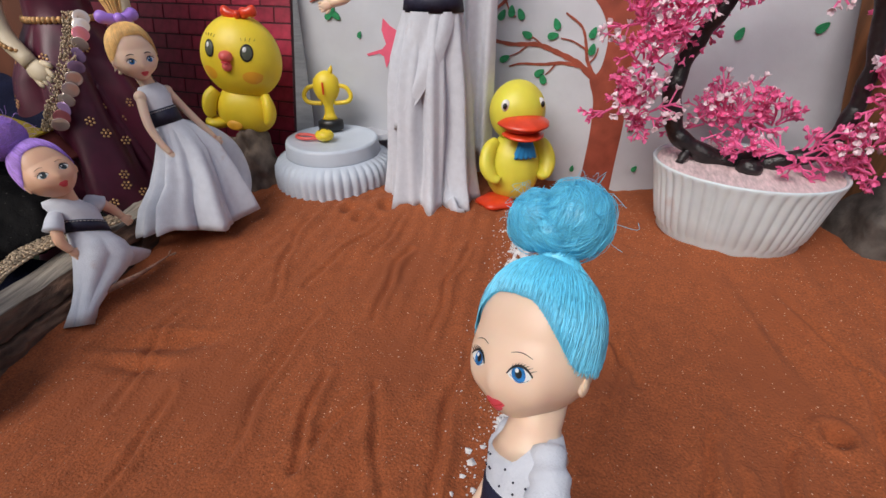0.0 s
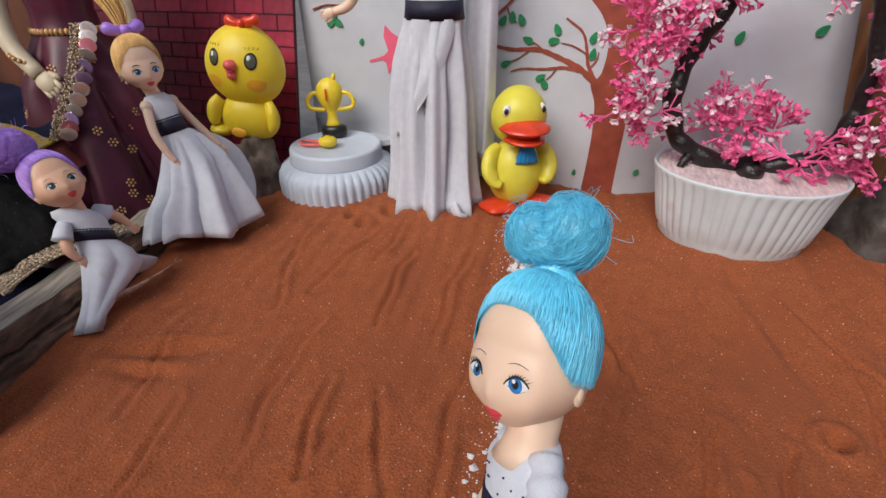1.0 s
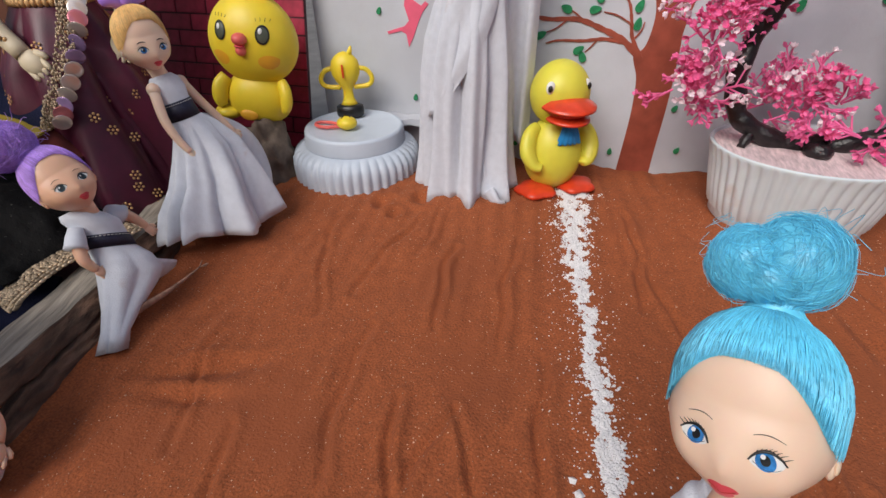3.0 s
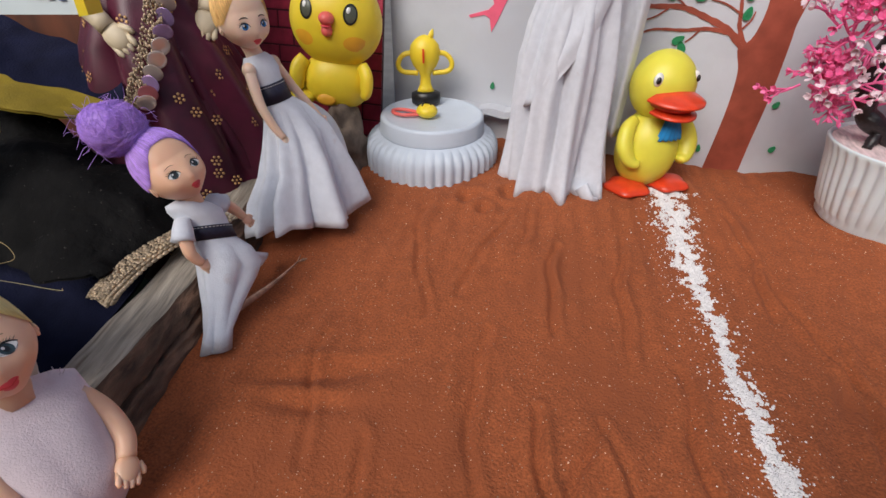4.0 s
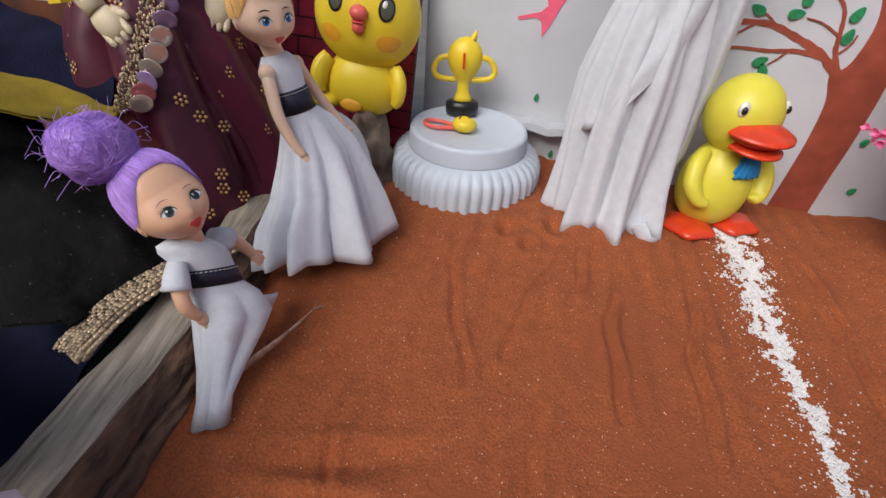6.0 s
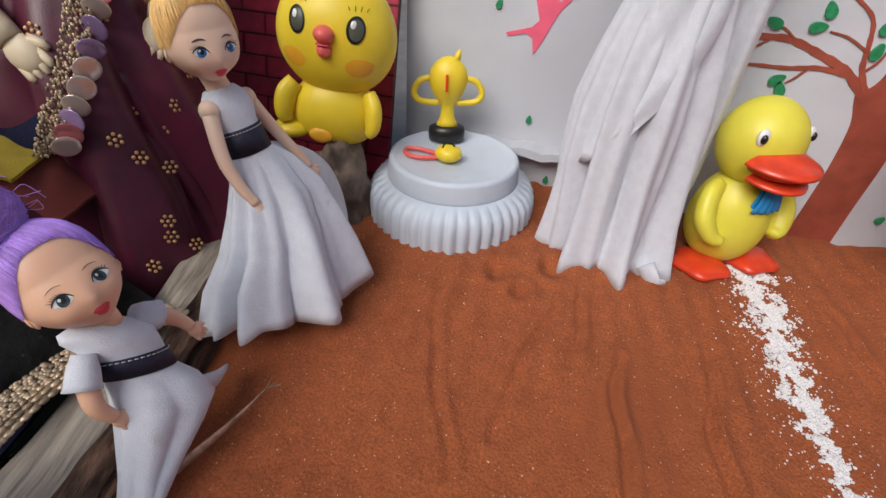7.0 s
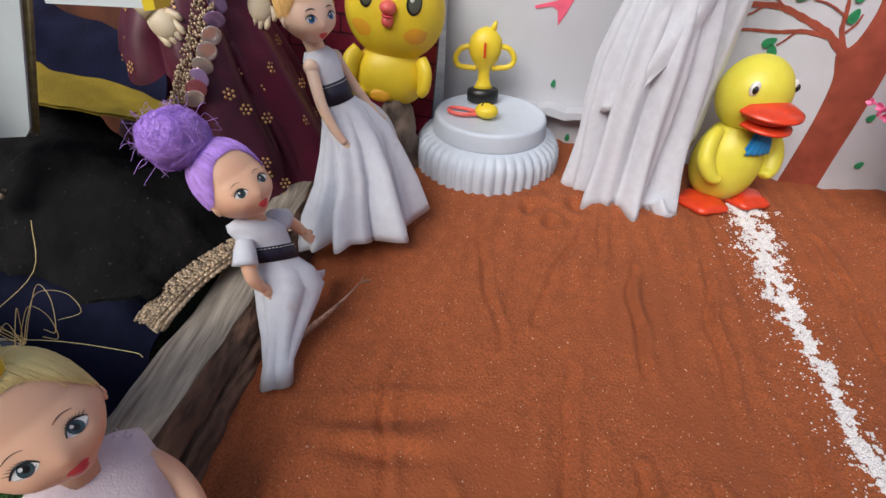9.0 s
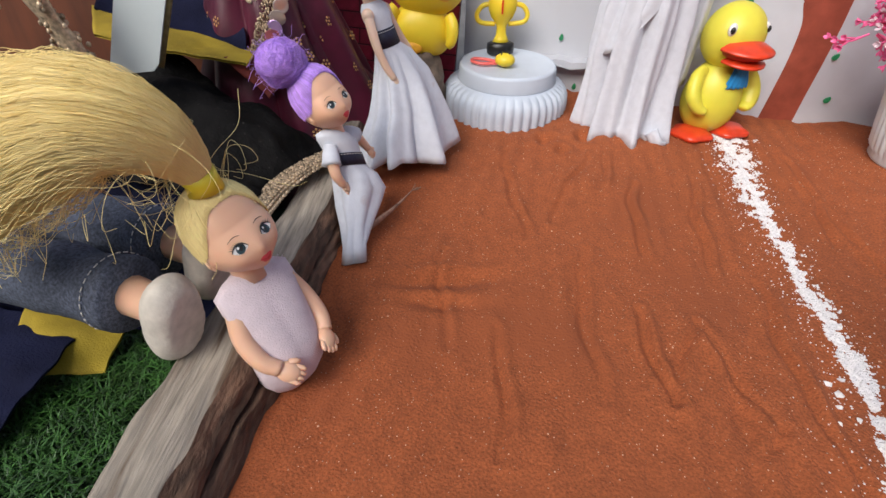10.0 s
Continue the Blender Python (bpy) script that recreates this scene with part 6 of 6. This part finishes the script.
sheet("dark_cloth", [(-0.40, -0.02, -0.030), (-0.60, -0.10, -0.02), (-0.60, 0.06, 0.00), (-0.405, 0.05, -0.012)], M_NAVYCLOTH, "dark navy cloth spread on the grass mat", bulge=0.01, rough=0.006, seed=1.0)


def build_rust_board():
    bm = bmesh.new()
    loft(bm, [[V(-0.43, 0.285, -0.047), V(-0.68, 0.225, -0.047), V(-0.68, 0.237, -0.047), V(-0.43, 0.297, -0.047)], [V(-0.43, 0.325, 0.30), V(-0.68, 0.265, 0.30), V(-0.68, 0.277, 0.30), V(-0.43, 0.337, 0.30)]])
    return tagged(link("rust_board", bm, M_RUST, False), "rust-brown board standing behind the cloths", "board")


build_rust_board()


def build_lace():
    """Gold braid lying over the log: a plaited strip edged with beads."""
    rnd = random.Random(8)
    th = thing("gold_lace", "gold braided lace trim lying over the log", "trim", at=(-0.338, 0.165, 0.024))
    line = smooth_path([(-0.324, 0.215, 0.028), (-0.333, 0.190, 0.0285), (-0.3385, 0.165, 0.0275), (-0.3405, 0.144, 0.0235), (-0.3425, 0.138, 0.019)], 14)
    bm = bmesh.new()
    tube(bm, line, 0.0075, 12, 0, 0.22, (1, 0, 0.1))
    part("braid", bm, M_GOLDTHREAD, th)
    bm = bmesh.new()
    for i, p in enumerate(line):
        for k in range(7):
            ball(bm, p + V(-0.006 + 0.0016 * k, rnd.uniform(-0.001, 0.001), 0.0022 + rnd.uniform(0, 0.0006)), (0.0011, 0.0013, 0.0006), 0, 6, 4)
    tagged(part("stitching", bm, M_GOLDTHREAD, th), kind="stuff")
    bm = bmesh.new()
    for i in range(0, len(line), 2):
        for k in (0, 1):
            ball(bm, line[i] + V(0.0060 + 0.0032 * k, 0, 0.002), (0.0012, 0.0021, 0.0010), 0, 10, 6)
    tagged(part("edging", bm, M_GOLDTHREAD, th, "row of gold beads along one edge"), kind="stuff")


build_lace()


def build_gold_ropes():
    for pts in ([(-0.432, 0.128, 0.165), (-0.430, 0.132, 0.135), (-0.430, 0.140, 0.108), (-0.424, 0.146, 0.086), (-0.420, 0.146, 0.066)], [(-0.468, 0.115, 0.135), (-0.452, 0.125, 0.136), (-0.438, 0.134, 0.142), (-0.428, 0.140, 0.150)]):
        th = thing("gold_rope", "matted gold braid cord over the black cloth", "trim", "gold braid cords", at=pts[-1])
        bm = bmesh.new()
        path = smooth_path(pts, 8)
        rnd = random.Random(len(path))
        tube(bm, path, lambda k: 0.0062 * (1 + 0.12 * math.sin(k * 30)), 14, 0, 0.6)
        part("cord", bm, M_GOLDTHREAD, th)
        bm = bmesh.new()
        for p in path:
            for k in range(8):
                ball(bm, p + V(rnd.gauss(0, 0.0036), rnd.gauss(0, 0.003), rnd.gauss(0, 0.003)), (0.0012, 0.0012, 0.0016), 0, 6, 4)
        tagged(part("stitching", bm, M_GOLDTHREAD, th), kind="stuff")


build_gold_ropes()


def build_white_board():
    th = thing("card_stand", "pale blue-white card propped up at the back", "card", at=(-0.42, 0.164, 0.088))
    bm = bmesh.new()
    a, b, c, d = V(-0.4405, 0.162, 0.084), V(-0.4090, 0.168, 0.0885), V(-0.352, 0.168, 0.190), V(-0.378, 0.162, 0.190)
    off = V(-0.003, 0.006, 0)
    r = 0.06
    ring = [a.lerp(d, 0.04), a.lerp(b, 0.08), a.lerp(b, 0.92), b.lerp(c, 0.04), c, d]
    loft(bm, [ring, [p + off for p in ring]])
    part("panel", bm, M_BOARD, th, "pale blue-white face", False)
    bm = bmesh.new()
    tube(bm, [b.lerp(c, 0.02) + off * 0.5, b.lerp(c, 0.5) + off * 0.5 + V(0.0006, 0, 0), c + off * 0.5], 0.0028, 8, 0, 0.5)
    part("edge", bm, M_CARD, th, "raw brown card edge")
    # printed card held above it
    th = thing("printed_card", "white card with yellow border and blue print", "card", at=(-0.34, 0.168, 0.150))
    bm = bmesh.new()
    slab(bm, [(-0.366, 0.1470), (-0.318, 0.1500), (-0.314, 0.205), (-0.364, 0.205)], 0.170, 0.174)
    part("sheet", bm, M_BOARD, th, "", False)
    bm = bmesh.new()
    slab(bm, [(-0.3195, 0.1494), (-0.3145, 0.1502), (-0.3105, 0.205), (-0.3155, 0.205)], 0.1685, 0.1755)
    part("border", bm, M_YELLOW, th, "yellow border", False)
    for k in range(4):
        bm = bmesh.new()
        slab(bm, [(-0.346 + 0.006 * k, 0.1545), (-0.3425 + 0.006 * k, 0.1548), (-0.3425 + 0.006 * k, 0.161), (-0.346 + 0.006 * k, 0.161)], 0.1693, 0.1702)
        part("print_bar", bm, M_TINYBLUE, th, "", False)


build_white_board()


# ---- seated doll in denim: only the legs and shoes come into view ----
def build_denim_doll():
    bm = bmesh.new()
    rnd = random.Random(9)
    for y, dy, sx in ((0.046, -0.006, -0.013), (0.080, 0.004, -0.004)):
        leg = smooth_path([(-0.56, y + dy, 0.040), (-0.47, y + dy * 0.6, 0.043), (-0.40, y + dy * 0.3, 0.045), (-0.343 - sx, y, 0.047)], 10)
        tube(bm, [p + wob(p, 60, 0.002) for p in leg], lambda k: 0.0168 - 0.0016 * k + 0.0008 * math.sin(k * 40), 24, 0)
        e = leg[-1]
        tube(bm, [e + V(-0.006, 0, 0), e + V(-0.001, 0, 0), e + V(0.0015, 0, 0)], [0.0158, 0.0163, 0.0155], 24, 0)
        for i in range(30):
            a0, a1 = 2 * math.pi * i / 30, 2 * math.pi * (i + 0.6) / 30
            tube(bm, [e + V(-0.006, 0.0164 * math.cos(a), 0.0164 * math.sin(a)) for a in (a0, a1)], 0.0003, 4, 3)
        tube(bm, [e, e + V(0.012, 0, -0.002), e + V(0.020, 0, -0.004)], [0.0085, 0.0078, 0.0075], 16, 1)
        # shoe with the sole turned to the front
        t = Matrix.Rotation(radians(12), 3, "Y")
        ball(bm, e + V(0.020, -0.001, -0.006), (0.0110, 0.0150, 0.0225), 2, 28, 20, t, lambda d, q: V(min(q.x, 0.0070), q.y * (0.82 + 0.28 * d.z * d.z) * (1.0 if d.z < 0 else 0.95), q.z))
    # arm that holds the card from behind
    arm = smooth_path([(-0.575, 0.150, 0.165), (-0.500, 0.172, 0.158), (-0.4563, 0.176, 0.1415), (-0.4200, 0.178, 0.1300)], 8)
    tube(bm, arm, lambda k: 0.0085 - 0.0035 * k, 16, 1)
    for k in range(4):
        p = arm[-1] + V(0.002, -0.001, 0.005 - 0.0034 * k)
        tube(bm, [p, p + V(0.012, -0.001, 0.0005 - 0.001 * k), p + V(0.020 - 0.0012 * k, -0.003, -0.0015 * k)], [0.0026, 0.0023, 0.0014], 8, 1)
    tube(bm, smooth_path([(-0.58, 0.05, 0.055), (-0.59, 0.09, 0.12), (-0.575, 0.150, 0.165)], 6), 0.014, 16, 0)
    # hips and body outside the view
    ball(bm, (-0.58, 0.05, 0.055), (0.05, 0.055, 0.05), 0, 24, 16)
    return tagged(link("seated_doll", bm, [M_DENIM, M_TAN, M_SHOE, M_STITCH]), "doll in blue-grey denim with chalky white shoes", "doll")


build_denim_doll()


# ---- grass mat ----
def build_grass():
    rnd = random.Random(10)
    bm = bmesh.new()
    loft(bm, [[V(-0.75, -0.40, -0.046), V(-0.22, -0.40, -0.046), V(-0.30, 0.30, -0.046), V(-0.75, 0.30, -0.046)], [V(-0.75, -0.40, -0.041), V(-0.22, -0.40, -0.041), V(-0.30, 0.30, -0.041), V(-0.75, 0.30, -0.041)]])
    mat = thing("grass_mat", "dark green plastic grass mat beside the log", "mat", at=(-0.4, 0, -0.046))
    part("backing", bm, M_MAT, mat, "", False)
    verts, faces = [], []
    for i in range(26000):
        x, y = rnd.uniform(-0.50, -0.27), rnd.uniform(-0.10, 0.16)
        if x > log_edge(y) - 0.035:
            continue
        a, l, w = rnd.uniform(0, 6.28), rnd.uniform(0.005, 0.011), 0.00045
        lean = rnd.uniform(0.4, 1.5)
        dx, dy = math.cos(a), math.sin(a)
        p = V(x, y, -0.041)
        m = p + V(dx * l * 0.35 * lean, dy * l * 0.35 * lean, l * 0.6)
        t = p + V(dx * l * lean, dy * l * lean, l * 0.75)
        s = V(-dy, dx, 0) * w
        b = len(verts)
        verts += [p - s, p + s, m + s, m - s, t]
        faces += [(b, b + 1, b + 2, b + 3), (b + 3, b + 2, b + 4)]
    me = bpy.data.meshes.new("plastic_turf")
    me.from_pydata(verts, [], faces)
    me.materials.append(M_GRASS)
    ob = new("plastic_turf", me)
    ob.parent = mat
    ob.matrix_parent_inverse = Matrix.Translation(-mat.location)
    tagged(ob, kind="stuff")


build_grass()


# ---- white powder line and loose grains ----
def crumbs(name, spots, mat, label, category, seed, parent=None):
    rnd = random.Random(seed)
    verts, faces = [], []
    for x, y, r in spots:
        z = sand_height(x, y)
        c = V(x, y, z + r * rnd.uniform(0.2, 0.6))
        ring = [c + V(r * math.cos(a) * rnd.uniform(0.7, 1.2), r * math.sin(a) * rnd.uniform(0.7, 1.2), rnd.uniform(-0.3, 0.3) * r) for a in (0.3, 1.6, 2.8, 4.1, 5.3)]
        b = len(verts)
        verts += ring + [c + V(0, 0, r * rnd.uniform(0.5, 1.0)), c - V(0, 0, r)]
        for i in range(5):
            j = (i + 1) % 5
            faces += [(b + i, b + j, b + 5), (b + j, b + i, b + 6)]
    me = bpy.data.meshes.new(name)
    me.from_pydata(verts, [], faces)
    me.materials.append(mat)
    return tagged(new(name, me), label, category, kind="stuff")


def build_powder():
    rnd = random.Random(12)
    line = smooth_path([(-0.052, 0.386, 0), (-0.047, 0.350, 0), (-0.045, 0.320, 0), (-0.040, 0.280, 0), (-0.0315, 0.230, 0), (-0.024, 0.180, 0), (-0.018, 0.135, 0), (-0.020, 0.09, 0), (-0.03, 0.05, 0)], 40)
    spots = []
    n = len(line)
    for i, p in enumerate(line):
        k = i / (n - 1)
        w = (0.0100 - 0.0058 * min(1, k * 2.2)) * (1 + 0.8 * noise.noise(V(k * 24, 0, 0))) * (1.0 if k < 0.75 else 0.6)
        shift = 0.006 * noise.noise(V(k * 26, 3, 0)) * (1 - 0.4 * k)
        for q in range(58):
            g = rnd.gauss(0, 0.8)
            x, y = p.x + shift + g * w, p.y + rnd.uniform(-0.0014, 0.0014)
            clump = noise.noise(V(x * 230, y * 230, 1.5)) + 0.5 * noise.noise(V(x * 700, y * 700, 4.5)) - 0.35 * abs(g) + 0.42
            if clump < 0:
                continue
            spots.append((x, y, rnd.uniform(0.0003, 0.0011) * (0.7 + 0.9 * min(1, clump))))
        for q in range(4):
            spots.append((p.x + shift + rnd.gauss(-0.003, 0.011), p.y + rnd.uniform(-0.002, 0.002), rnd.uniform(0.0002, 0.0006)))
    crumbs("powder_line", spots, M_POWDER, "crumbled white powder line on the sand", "powder", 13)
    grains = []
    while len(grains) < 9500:
        x, y = rnd.uniform(-0.30, 0.26), rnd.uniform(-0.05, 0.42)
        if x < log_edge(y) + 0.012 or rnd.random() > 0.35 + 0.65 * max(0, noise.noise(V(x * 10, y * 10, 8)) + 0.3) * (1.4 - 2.2 * y):
            continue
        grains.append((x, y, rnd.uniform(0.00012, 0.00038) * (1.6 if rnd.random() < 0.05 else 1)))
    crumbs("sand_grains", grains, M_GRAIN, "coarse pale grains scattered over the red sand", "grains", 14)
    crumbs("white_pebbles", [(0.205, 0.262, 0.0045), (0.212, 0.270, 0.003), (-0.031, 0.128, 0.0022), (-0.034, 0.134, 0.0019), (-0.028, 0.137, 0.0018), (-0.033, 0.121, 0.0017), (-0.027, 0.116, 0.0015), (-0.035, 0.112, 0.0014)], M_POWDER, "small white lumps on the sand", "lumps", 15)


build_powder()

# ---- the many bricks ----
build_bricks()
